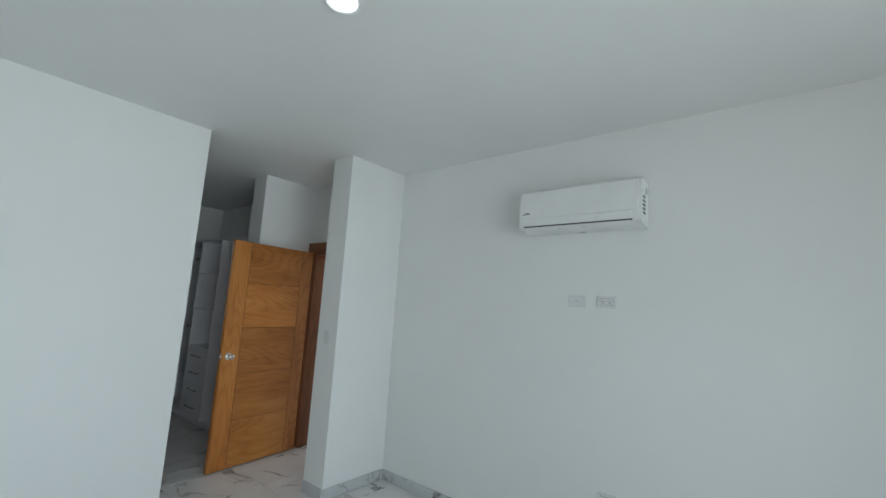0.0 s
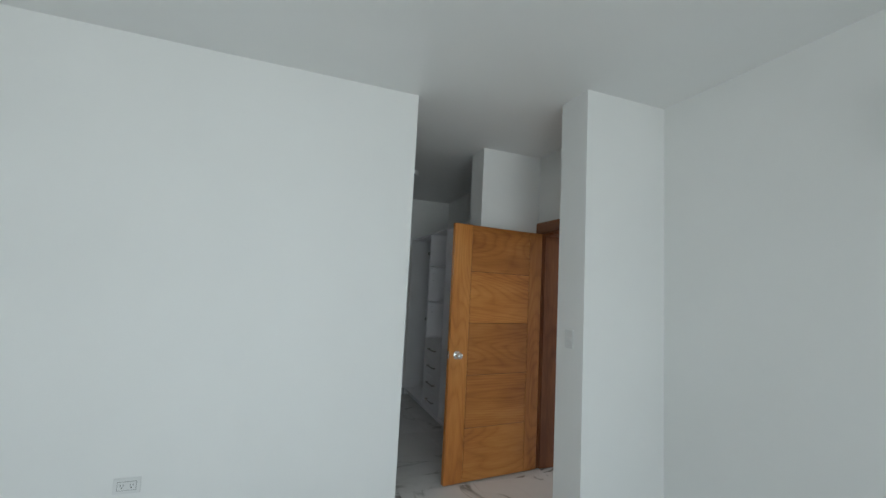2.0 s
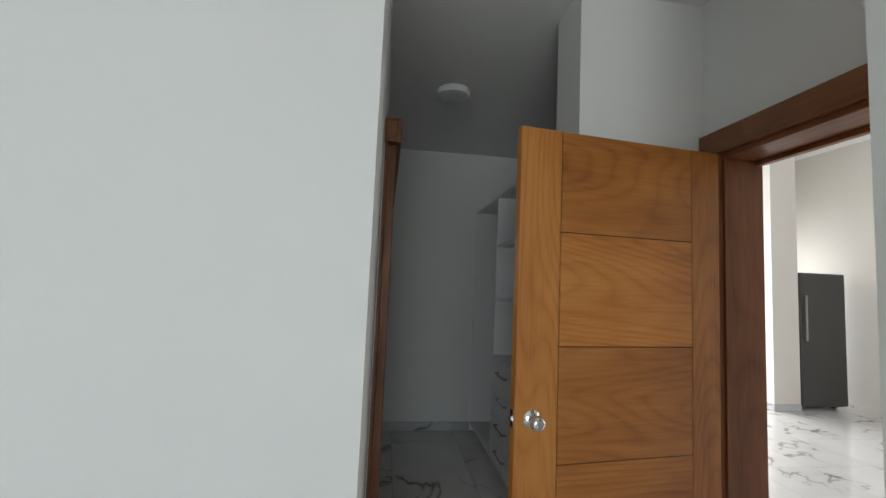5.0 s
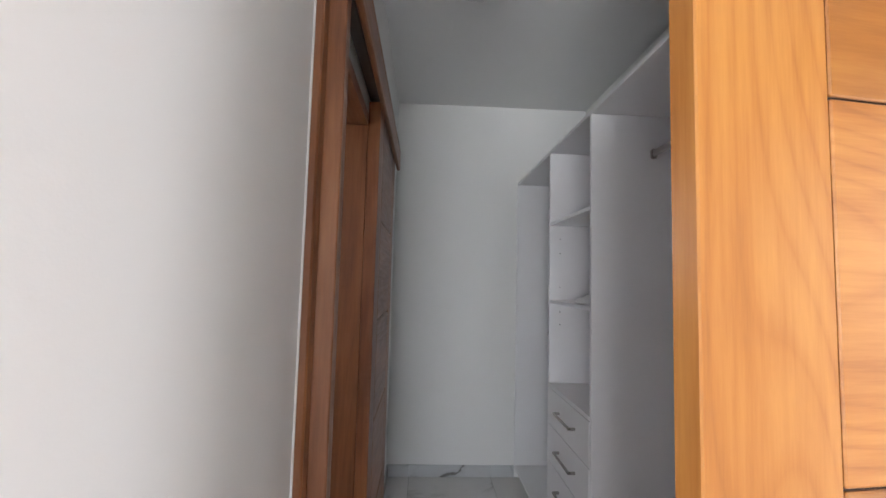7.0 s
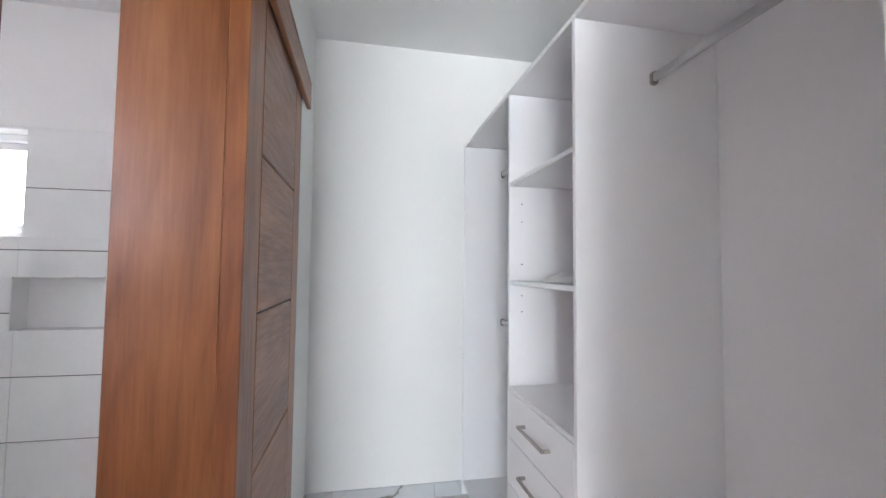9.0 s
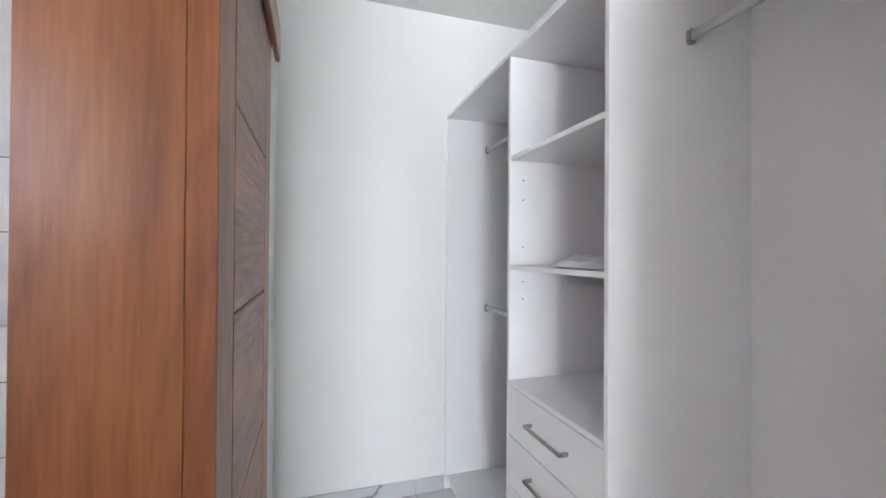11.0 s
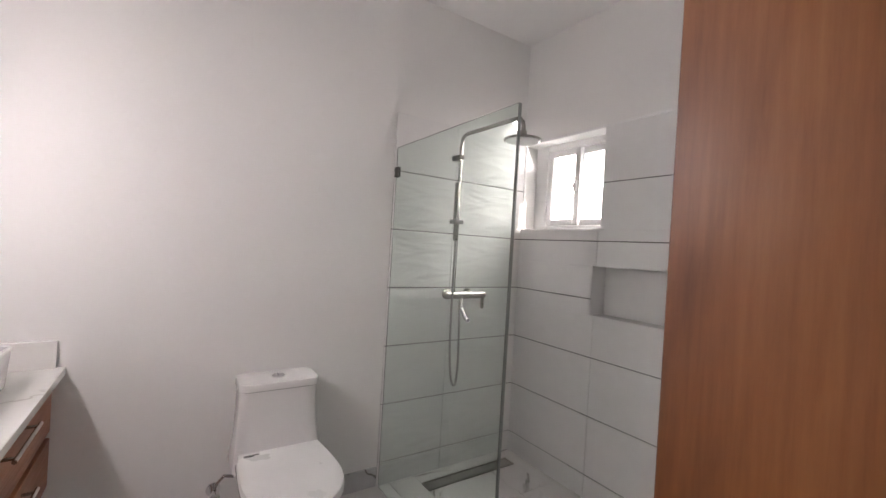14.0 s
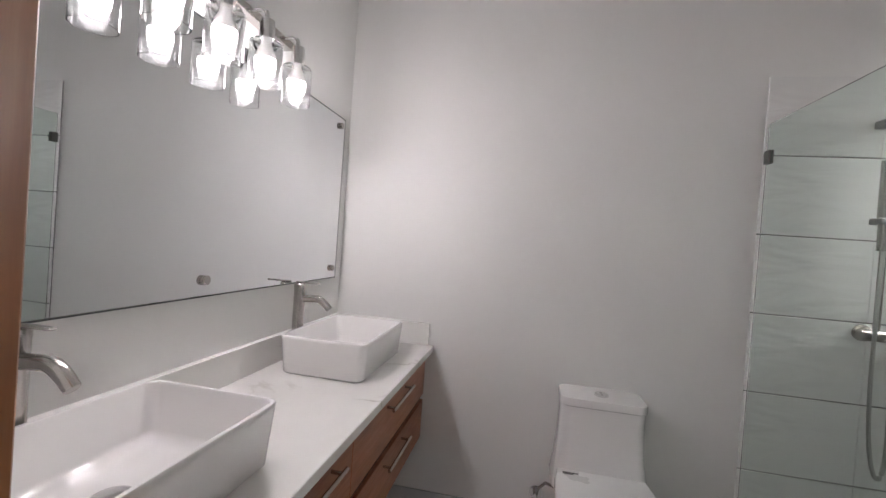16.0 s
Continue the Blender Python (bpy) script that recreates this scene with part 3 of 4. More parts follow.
def wall_plate(kind, label, at, turn, w=0.12, h=0.078):
    """A plate on a wall; it faces -y before the turn."""
    ob = thing(kind, label, "switch" if "switch" in kind else "socket", at, turn, "wall plates")
    part("plate", boxes((-w / 2, -0.008, -h / 2, w / 2, -0.0005, h / 2), bevel=0.003), PLATE, ob)
    if kind == "wall_socket":
        part("insert_gap", boxes((-0.042, -0.0088, -0.022, 0.042, -0.0081, 0.022)), GROUT, ob)
        part("insert", boxes((-0.04, -0.0105, -0.02, 0.04, -0.0082, 0.02), bevel=0.001), PLATE, ob)
        for sx in (-0.021, 0.021):
            for dx, dz, a, b in ((-0.006, 0.004, 0.0012, 0.005), (0.006, 0.004, 0.0012, 0.004), (0, -0.008, 0.0026, 0.0026)):
                part("slot", boxes((sx + dx - a, -0.0112, dz - b, sx + dx + a, -0.0106, dz + b)), PLASTIC_DARK, ob)
    elif kind == "light_switch":
        part("rocker", boxes((-0.027, -0.0125, -0.014, 0.027, -0.0082, 0.010), bevel=0.002), PLATE, ob)
    else:
        part("cover", boxes((-0.045, -0.0105, -0.024, 0.045, -0.0082, 0.024), bevel=0.002), PLATE, ob)
        part("port", boxes((-0.009, -0.0112, -0.006, 0.009, -0.0106, 0.006)), plain("port_grey", (0.6, 0.6, 0.6), 0.5), ob)
    return ob


wall_plate("wall_socket", "white double wall socket under the air conditioner", (AC_X, 0.292, 1.658), -90)
wall_plate("data_outlet", "white blank wall plate with a small port", (AC_X, 0.49, 1.656), -90)
wall_plate("wall_socket", "white double wall socket low on the wall", (AC_X, 0.28, 0.445), -90)
wall_plate("wall_socket", "white double wall socket low on the bedroom wall", (2.987, BED_Y, 0.44), 0)
wall_plate("light_switch", "white rocker light switch on the wall stub", (5.345, 2.384, 1.25), -90, 0.078, 0.115)

# bedroom window, behind the walk
bw = tagged(new("window_bedroom"), "wide white-framed sliding glass door of the bedroom", "window", kind="structure")
for a, b in ((2.2, 2.26), (3.42, 3.48), (4.64, 4.7)):
    part("window_frame", boxes((a, -2.75, 0, b, -2.68, 2.35), bevel=0.003), PVC, bw)
for a, b in ((0.0, 0.06), (2.29, 2.35)):
    part("window_frame", boxes((2.26, -2.748, a, 4.64, -2.682, b), bevel=0.003), PVC, bw)
for a, b in ((2.26, 3.42), (3.48, 4.64)):
    g = part("pane", boxes((a, -2.718, 0.06, b, -2.712, 2.29)), PANE, bw)
    g.visible_shadow = False

# living room, seen through the entry
fr = thing("refrigerator", "tall dark steel refrigerator beside a pier", "refrigerator")
part("body", boxes((9.90, 6.75, 0.03, 10.6, 7.4, 1.80), bevel=0.01), FRIDGE, fr)
part("door", boxes((9.90, 6.69, 0.05, 10.6, 6.748, 1.80), bevel=0.012), FRIDGE, fr)
part("handle", tube(bmesh.new(), [(9.96, 6.66, 0.9), (9.96, 6.66, 1.5)], 0.012), STEEL, fr, smooth=40)
for x in (9.95, 10.5):
    part("foot", boxes((x, 6.8, 0, x + 0.05, 6.85, 0.03)), PLASTIC_DARK, fr)
lw = tagged(new("window_living"), "white-framed glazed doors and high windows of the living room", "window", kind="structure")
for x in (6.5, 7.84, 9.18, 10.54):
    part("window_frame", boxes((x, 8.12, 0, x + 0.06, 8.18, 2.4), bevel=0.003), PVC, lw)
    part("window_frame", boxes((x, 8.12, 2.75, x + 0.06, 8.18, 3.35), bevel=0.003), PVC, lw)

# ---- bathroom: shower ----
GL_Y, GL_X1, TILE_T = 5.05, 3.287, 0.014
screen = thing("shower_screen", "fixed clear greenish glass shower screen on dark clamps", "shower screen")
g = part("glass_panel", boxes((2.318, GL_Y - 0.005, 0.037, GL_X1, GL_Y + 0.005, 1.94), bevel=0.001), GLASS, screen)
for z in (1.80,):
    part("clamp", boxes((2.3145, GL_Y - 0.013, z - 0.028, 2.352, GL_Y - 0.0055, z + 0.028), (2.3145, GL_Y + 0.0055, z - 0.028, 2.352, GL_Y + 0.013, z + 0.028), bevel=0.002),
         brushed("dark_clamp", (0.16, 0.16, 0.15), 0.35), screen, "dark metal glass clamp")
part("edge_profile", boxes((GL_X1, GL_Y - 0.007, 0.037, GL_X1 + 0.007, GL_Y + 0.006, 1.938), bevel=0.002),
     brushed("edge_metal", (0.32, 0.35, 0.34), 0.3), screen, "slim dark metal edge strip")

sh = thing("shower_set", "brushed steel wall shower with rain head, hand shower and hose", "shower")
SX, SY = 2.385, 5.44
arm = [(SX, SY, 1.13), (SX, SY, 2.02)] + [(SX + 0.05 * (1 - math.cos(radians(a))), SY, 2.02 + 0.05 * math.sin(radians(a))) for a in (30, 60, 90)]
arm += [(2.85, SY, 2.065)] + [(2.85 + 0.05 * math.sin(radians(a)), SY, 2.015 + 0.05 * math.cos(radians(a))) for a in (30, 60, 90)] + [(2.90, SY, 1.985)]
part("riser_pipe", tube(bmesh.new(), arm, 0.011, 16), NICKEL, sh, smooth=50)
part("rain_head", lathe(bmesh.new(), [(0.016, 1.995), (0.018, 1.970), (0.05, 1.963), (0.090, 1.953), (0.092, 1.947), (0.085, 1.945)], 40, (2.90, SY, 0)), NICKEL, sh,
     "round steel rain shower head", smooth=40)
part("nozzle_face", lathe(bmesh.new(), [(0.083, 1.9448), (0.081, 1.942), (0.04, 1.941)], 40, (2.90, SY, 0)), PLASTIC, sh, "pale rubber nozzle face", smooth=40)
mx = bmesh.new()
tube(mx, [(SX, 5.385, 1.115), (SX, 5.675, 1.115)], 0.022, 20)
for y in (5.44, 5.59):
    tube(mx, [(2.3145, y, 1.115), (2.325, y, 1.115)], 0.033, 20)
    tube(mx, [(2.325, y, 1.115), (SX, y, 1.115)], 0.015, 16)
part("mixer_body", mx, NICKEL, sh, smooth=50)
part("mixer_lever", boxes((SX - 0.012, 5.66, 1.03, SX + 0.012, 5.672, 1.115), bevel=0.003), NICKEL, sh)
part("spout", tube(bmesh.new(), [(SX, 5.50, 1.10), (SX + 0.01, 5.50, 1.04), (SX + 0.05, 5.50, 0.99), (SX + 0.085, 5.50, 0.975)], 0.013, 14), CHROME, sh, smooth=50)
part("wall_bracket", boxes((2.3145, SY - 0.018, 1.925, SX + 0.012, SY + 0.018, 1.955), bevel=0.004), brushed("dark_bracket", (0.2, 0.2, 0.2), 0.35), sh)
part("hand_shower", tube(bmesh.new(), [(SX + 0.03, 5.405, 1.44), (SX + 0.03, 5.405, 1.55), (SX + 0.03, 5.405, 1.56), (SX + 0.03, 5.405, 1.78)],
                         [0.009, 0.010, 0.014, 0.014], 16), NICKEL, sh, "slim steel hand shower", smooth=50)
part("holder", boxes((SX - 0.014, 5.392, 1.54, SX + 0.046, 5.455, 1.565), bevel=0.004), brushed("holder_metal", (0.25, 0.25, 0.25), 0.35), sh)
hose = []
for k in range(41):
    u = k / 40
    y = 5.42 + 0.05 * u - 0.02 * math.sin(2 * math.pi * u)
    z = 1.44 * (1 - u) + 1.09 * u - 0.67 * 4 * u * (1 - u)
    hose.append((SX + 0.03 + 0.01 * math.sin(math.pi * u), y, z))
part("hose", tube(bmesh.new(), hose, 0.007, 10), brushed("hose_steel", (0.45, 0.45, 0.44), 0.35, (1, 1, 300)), sh, "ribbed steel shower hose", smooth=60)

dr = thing("floor_drain", "long brushed steel linear drain set in the shower floor", "drain", (0, 0.04, FB))
part("frame", boxes((2.40, 5.25, -0.008, 2.485, 5.258, 0.003), (2.40, 5.872, -0.008, 2.485, 5.88, 0.003), (2.40, 5.258, -0.008, 2.408, 5.872, 0.003),
                    (2.477, 5.258, -0.008, 2.485, 5.872, 0.003)), STEEL, dr)
part("grate", boxes((2.412, 5.262, -0.006, 2.473, 5.868, 0.0015), bevel=0.001), STEEL, dr)

# bathroom window
bwin = tagged(new("window_bath"), "small white two-pane sliding window over the shower", "window", kind="structure")
FY0, FY1 = 6.135, 6.205
wl = 2.38                      # clear side of the wide outer frame member
part("window_frame", boxes((wx0, FY0, wz0, wl + 0.045, FY1, wz1), (wx1 - 0.04, FY0, wz0, wx1, FY1, wz1), (wl + 0.045, FY0, wz0, wx1 - 0.04, FY1, wz0 + 0.04),
                           (wl + 0.045, FY0, wz1 - 0.04, wx1 - 0.04, FY1, wz1), bevel=0.004), PVC, bwin)
MX = 0.5 * (wl + wx1)
for k, (a, b, y) in enumerate(((wl + 0.045, MX + 0.022, FY0 + 0.006), (MX - 0.015, wx1 - 0.04, FY0 + 0.034))):
    z0, z1, s = wz0 + 0.041, wz1 - 0.041, 0.04
    sash = part("sash", boxes((a, y, z0, a + s, y + 0.026, z1), (b - s, y, z0, b, y + 0.026, z1), (a + s, y, z0, b - s, y + 0.026, z0 + s), (a + s, y, z1 - s, b - s, y + 0.026, z1),
                              bevel=0.003), PVC, bwin)
    g = part("pane", boxes((a + s, y + 0.011, z0 + s, b - s, y + 0.015, z1 - s)), PANE, sash)
    g.visible_shadow = False
    if k == 0:
        part("latch", boxes((b - 0.034, y - 0.016, 1.80, b - 0.012, y - 0.0005, 1.87), (b - 0.05, y - 0.014, 1.825, b - 0.0345, y - 0.004, 1.85), bevel=0.003), PVC, sash)
part("window_sill", boxes((wx0 + 0.001, BATH_N - 0.012, wz0 + 0.0005, wx1 - 0.001, FY0 - 0.001, wz0 + 0.008), bevel=0.002), PVC, bwin)

# ---- vanity ----
CT = 0.852
van = thing("vanity_cabinet", "wall-hung reddish-brown vanity cabinet with drawers", "vanity")
VX0, VX1, VY = 2.302, 4.09, 3.662
part("body", boxes((VX0, BATH_S + 0.002, 0.40, VX1, VY - 0.0205, 0.8215)), VANITY, van)
part("shadow_gap", boxes((VX0 + 0.002, VY - 0.020, 0.405, VX1 - 0.002, VY - 0.0125, 0.818)), GROOVE, van)
splits = [VX0 + 0.001, 3.170, 3.66, VX1 - 0.001]
for a, b in zip(splits, splits[1:]):
    for z0, z1 in ((0.402, 0.586), (0.612, 0.818)):
        d = part("drawer_front", boxes((a + 0.0015, VY - 0.019, z0, b - 0.0015, VY, z1), bevel=0.002), VANITY, van)
        c = 2.765 if a < 2.5 else 0.5 * (a + b)
        hz = z0 + 0.15
        hb = bmesh.new()
        tube(hb, [(c - 0.135, VY + 0.032, hz), (c + 0.135, VY + 0.032, hz)], 0.006, 12)
        for s in (-0.11, 0.11):
            tube(hb, [(c + s, VY + 0.0005, hz), (c + s, VY + 0.032, hz)], 0.005, 10)
        part("handle", hb, NICKEL, d, "round brushed nickel bar handle", smooth=50)
top = thing("vanity_counter", "white veined quartz counter with upstands", "counter")
part("slab", boxes((VX0, BATH_S + 0.0015, 0.822, VX1, 3.697, CT), bevel=0.002), QUARTZ, top)
part("backsplash", boxes((VX0 + 0.021, BATH_S + 0.0015, CT + 0.0005, VX1, BATH_S + 0.021, 0.958), bevel=0.0015), QUARTZ, top)
part("side_splash", boxes((VX0, BATH_S + 0.0015, CT + 0.0005, VX0 + 0.0205, 3.672, 0.958), bevel=0.0015), QUARTZ, top)


def basin(x0, x1, y0, y1):
    ob = thing("vessel_sink", "rectangular white ceramic vessel sink on the counter", "sink", group="sinks on the vanity")
    z0, z1, t = CT + 0.001, 0.988, 0.013
    bm = bmesh.new()
    rows = [rounded(x0 + 0.016, y0 + 0.016, x1 - 0.016, y1 - 0.016, 0.03, z0), rounded(x0 + 0.010, y0 + 0.010, x1 - 0.010, y1 - 0.010, 0.032, z0 + 0.006),
            rounded(x0 + 0.001, y0 + 0.001, x1 - 0.001, y1 - 0.001, 0.034, z1 - 0.012), rounded(x0, y0, x1, y1, 0.034, z1 - 0.004),
            rounded(x0 + 0.003, y0 + 0.003, x1 - 0.003, y1 - 0.003, 0.032, z1), rounded(x0 + t - 0.003, y0 + t - 0.003, x1 - t + 0.003, y1 - t + 0.003, 0.026, z1),
            rounded(x0 + t, y0 + t, x1 - t, y1 - t, 0.024, z1 - 0.004), rounded(x0 + t + 0.018, y0 + t + 0.018, x1 - t - 0.018, y1 - t - 0.018, 0.026, z0 + 0.036),
            rounded(x0 + t + 0.026, y0 + t + 0.026, x1 - t - 0.026, y1 - t - 0.026, 0.026, z0 + 0.026),
            rounded(x0 + t + 0.06, y0 + t + 0.06, x1 - t - 0.06, y1 - t - 0.06, 0.022, z0 + 0.021)]
    outline_rings(bm, rows)
    part("bowl", bm, CERAMIC, ob, smooth=50)
    c = ((x0 + x1) / 2, (y0 + y1) / 2, z0 + 0.0212)
    part("drain_plug", lathe(bmesh.new(), [(0.033, 0), (0.033, 0.004), (0.027, 0.007), (0.01, 0.008)], 28, c), CHROME, ob, smooth=40)
    return ob


def tap(x, y):
    ob = thing("tall_tap", "tall brushed nickel basin tap with a curved spout", "tap", group="taps on the vanity")
    b = bmesh.new()
    lathe(b, [(0.027, CT + 0.001), (0.027, CT + 0.007), (0.0215, CT + 0.010), (0.0215, 1.128), (0.0225, 1.131), (0.0225, 1.148), (0.019, 1.152)], 28, (x, y, 0))
    part("column", b, NICKEL, ob, smooth=40)
    pts = [(x, y + 0.015, 1.092)]
    for k in range(1, 9):
        u = k / 8
        pts.append((x, y + 0.015 + 0.115 * u, 1.092 + 0.004 * math.sin(math.pi * u) - 0.045 * max(0, u - 0.55) ** 1.6 * 2.6))
    part("spout", tube(bmesh.new(), pts, [0.0145] * 7 + [0.0138, 0.0132], 18), NICKEL, ob, smooth=50)
    part("lever", boxes((x - 0.008, y - 0.018, 1.1525, x + 0.008, y + 0.082, 1.158), bevel=0.0025), NICKEL, ob)
    return ob


basin(2.487, 2.952, 3.268, 3.594)
basin(3.448, 3.913, 3.268, 3.602)
tap(2.766, 3.236)
tap(3.70, 3.236)

# mirror
mir = thing("mirror", "large frameless rectangular mirror on round steel standoffs", "mirror")
MY = 3.200
part("glass_sheet", boxes((2.404, MY, 1.150, 4.074, MY + 0.006, 1.90), bevel=0.0008), MIRROR, mir)
# thin mirror edge; its near-black also paints the shadow in the gap behind
edge = plain("mirror_edge_gap_shade", (0.05, 0.06, 0.06), 0.3)
part("edge", boxes((2.400, MY - 0.001, 1.146, 2.4035, MY + 0.0065, 1.904), (2.4035, MY - 0.001, 1.146, 4.074, MY + 0.0065, 1.1495), (2.4035, MY - 0.001, 1.9005, 4.074, MY + 0.0065, 1.904)), edge, mir, "dark ground mirror edge, with the shade of the wall gap in its colour")
for x in (2.45, 3.239, 4.03):
    for z in (1.195, 1.862):
        c = bmesh.new()
        lathe(c, [(0.012, BATH_S + 0.0005 - MY), (0.012, 0.0068), (0.014, 0.007), (0.014, 0.017), (0.012, 0.019)], 20, (x, MY, z), "y")
        part("standoff", c, NICKEL, mir, smooth=40)

# vanity light
vl = thing("vanity_light", "four-bulb wall light with clear glass cylinder shades, switched on", "wall light")
part("bar", boxes((2.93, 3.205, 1.985, 3.57, 3.245, 2.012), bevel=0.003), NICKEL, vl)
part("wall_plate", boxes((3.15, BATH_S + 0.001, 1.955, 3.35, 3.2045, 2.045), bevel=0.004), CHROME, vl)
bulbs = []
for k in range(4):
    x, y = 2.995 + 0.1695 * k, 3.302
    part("arm", tube(bmesh.new(), [(x, 3.24, 2.0), (x, 3.28, 2.0), (x, 3.297, 1.992), (x, y, 1.965)], 0.006, 12), CHROME, vl, smooth=50)
    s = lathe(bmesh.new(), [(0.006, 1.968), (0.020, 1.966), (0.022, 1.93), (0.022, 1.905), (0.017, 1.903)], 24, (x, y, 0))
    sock = part("socket", s, CHROME, vl, smooth=40)
    gl = bmesh.new()
    prof = [(0.020, 1.902), (0.044, 1.900), (0.047, 1.896), (0.047, 1.776), (0.0445, 1.776), (0.0445, 1.893), (0.020, 1.897)]
    rings = []
    for r, z in prof:
        rings.append([(x + r * math.cos(2 * math.pi * i / 36), y + r * math.sin(2 * math.pi * i / 36), z) for i in range(36)])
    outline_rings(gl, rings + [rings[0]], False, False)
    bmesh.ops.remove_doubles(gl, verts=gl.verts[:], dist=1e-5)
    shd = part("shade", gl, SHADE, vl, "clear glass cylinder shade", smooth=40)
    shd.visible_shadow = False
    b = lathe(bmesh.new(), [(0.012, 1.902), (0.014, 1.888), (0.024, 1.866), (0.0285, 1.850), (0.0285, 1.8485)], 28, (x, y, 0))
    base = part("bulb_collar", b, PLASTIC, vl, "white plastic bulb collar", smooth=50)
    b = lathe(bmesh.new(), [(0.028, 1.848), (0.0295, 1.838), (0.028, 1.822), (0.022, 1.807), (0.012, 1.799), (0.003, 1.797)], 28, (x, y, 0))
    part("bulb", b, BULB, vl, "glowing white bulb", smooth=60)

# ---- toilet ----
wc = thing("toilet", "white one-piece ceramic toilet with closed lid", "toilet")
TC = 4.457
tank = bmesh.new()
rows = []
for u in (0.0, 0.06, 0.13, 0.22, 0.34, 0.5, 0.72, 1.0):          # the tank flares softly into the bowl
    flare = (1 - u) ** 3
    rows.append(rounded(2.316, TC - 0.168 - 0.020 * flare, 2.492 + 0.065 * flare, TC + 0.168 + 0.020 * flare, 0.045, 0.40 + 0.32 * u))
outline_rings(tank, rows)
part("tank", tank, CERAMIC, wc, smooth=45)
lid = bmesh.new()
outline_rings(lid, [rounded(2.314, TC - 0.169, 2.494, TC + 0.169, 0.042, 0.7205), rounded(2.312, TC - 0.172, 2.499, TC + 0.172, 0.042, 0.724),
                    rounded(2.312, TC - 0.172, 2.499, TC + 0.172, 0.042, 0.750), rounded(2.315, TC - 0.169, 2.496, TC + 0.169, 0.040, 0.755)])
part("tank_lid", lid, CERAMIC, wc, smooth=45)
fb = bmesh.new()
lathe(fb, [(0.029, 0.7552), (0.029, 0.760), (0.025, 0.763)], 28, (2.41, TC, 0))
btn = part("flush_button", fb, CHROME, wc, "oval chrome flush button", smooth=40)
part("button_split", boxes((2.387, TC - 0.001, 0.7632, 2.433, TC + 0.001, 0.7637)), PLASTIC_DARK, btn)


def oval(x0, x1, half, z, square=0.0):
    """A seat outline: straight at the tank, round at the front."""
    pts = []
    xm = x0 + (x1 - x0) * 0.52
    for k in range(25):
        a = radians(-90 + 180 * k / 24)
        pts.append((xm + (x1 - xm) * math.cos(a), TC + half * math.sin(a), z))
    for k in range(1, 9):
        u = k / 8
        pts.append((xm + (x0 - xm) * u, TC + half * (1 - 0.10 * u * u), z))
    for k in range(8, 0, -1):
        u = k / 8
        pts.append((xm + (x0 - xm) * u, TC - half * (1 - 0.10 * u * u), z))
    return pts


bowl = bmesh.new()
outline_rings(bowl, [oval(2.33, 2.86, 0.125, FB + 0.0005), oval(2.33, 2.87, 0.13, 0.06), oval(2.33, 2.88, 0.125, 0.16), oval(2.34, 2.96, 0.165, 0.33), oval(2.36, 3.0, 0.182, 0.423),
                     oval(2.36, 3.0, 0.180, 0.435)])
part("bowl", bowl, CERAMIC, wc, smooth=50)
seat = bmesh.new()
outline_rings(seat, [oval(2.515, 3.002, 0.184, 0.4365), oval(2.513, 3.008, 0.188, 0.4410), oval(2.513, 3.006, 0.187, 0.4500)])
part("seat", seat, PLASTIC, wc, smooth=28)
cover = bmesh.new()
outline_rings(cover, [oval(2.515, 3.004, 0.186, 0.4520), oval(2.513, 3.008, 0.188, 0.4570), oval(2.513, 3.002, 0.185, 0.4690), oval(2.53, 2.975, 0.165, 0.4760)])
part("lid", cover, PLASTIC, wc, smooth=28)
part("label_bars", boxes((2.548, TC - 0.15, 0.4735, 2.554, TC - 0.09, 0.4772), (2.558, TC - 0.15, 0.4735, 2.563, TC - 0.11, 0.4775)), PLASTIC_DARK, wc, "small dark printed label")
vv = thing("water_valve", "small chrome angle valve on the wall by the toilet", "valve")
part("stem", tube(bmesh.new(), [(2.3005, 4.225, 0.235), (2.36, 4.225, 0.235)], 0.012, 14), CHROME, vv, smooth=50)
part("rosette", tube(bmesh.new(), [(2.3005, 4.225, 0.235), (2.306, 4.225, 0.235)], 0.03, 20), CHROME, vv, smooth=50)
part("handle", tube(bmesh.new(), [(2.36, 4.225, 0.235), (2.385, 4.225, 0.235)], [0.02, 0.022], 14), CHROME, vv, smooth=50)
part("supply_hose", tube(bmesh.new(), [(2.345, 4.228, 0.24), (2.347, 4.235, 0.28), (2.35, 4.262, 0.31), (2.352, 4.30, 0.30)], 0.007, 10), NICKEL, vv, smooth=50)

# ---- tiles, last ----
tile_meshes = {}


def tile_mesh(w, d, t, mat, bevel=0.0012):
    """A tile lying flat, its top at z = 0, its middle at the origin."""
    key = (round(w, 3), round(d, 3), t, mat.name)
    if key not in tile_meshes:
        tile_meshes[key] = mesh_of("tile", brick(bmesh.new(), -w / 2, -d / 2, -t, w / 2, d / 2, 0, bevel), mat)
    return tile_meshes[key]


def lay(parent, name, w, d, t, mat, m):
    ob = new(name, tile_mesh(w, d, t, mat))
    ob.parent = parent
    ob.matrix_world = m
    return ob


def cut_rect(r, hole):
    """What is left of a rectangle (x0, x1, y0, y1) beside a hole."""
    x0, x1, y0, y1 = r
    a, b, c, d = hole
    if a >= x1 or b <= x0 or c >= y1 or d <= y0:
        return [r]
    out = [(x0, x1, y0, c), (x0, x1, d, y1), (x0, a, max(y0, c), min(y1, d)), (b, x1, max(y0, c), min(y1, d))]
    return [q for q in out if q[1] - q[0] > 0.012 and q[3] - q[2] > 0.012]


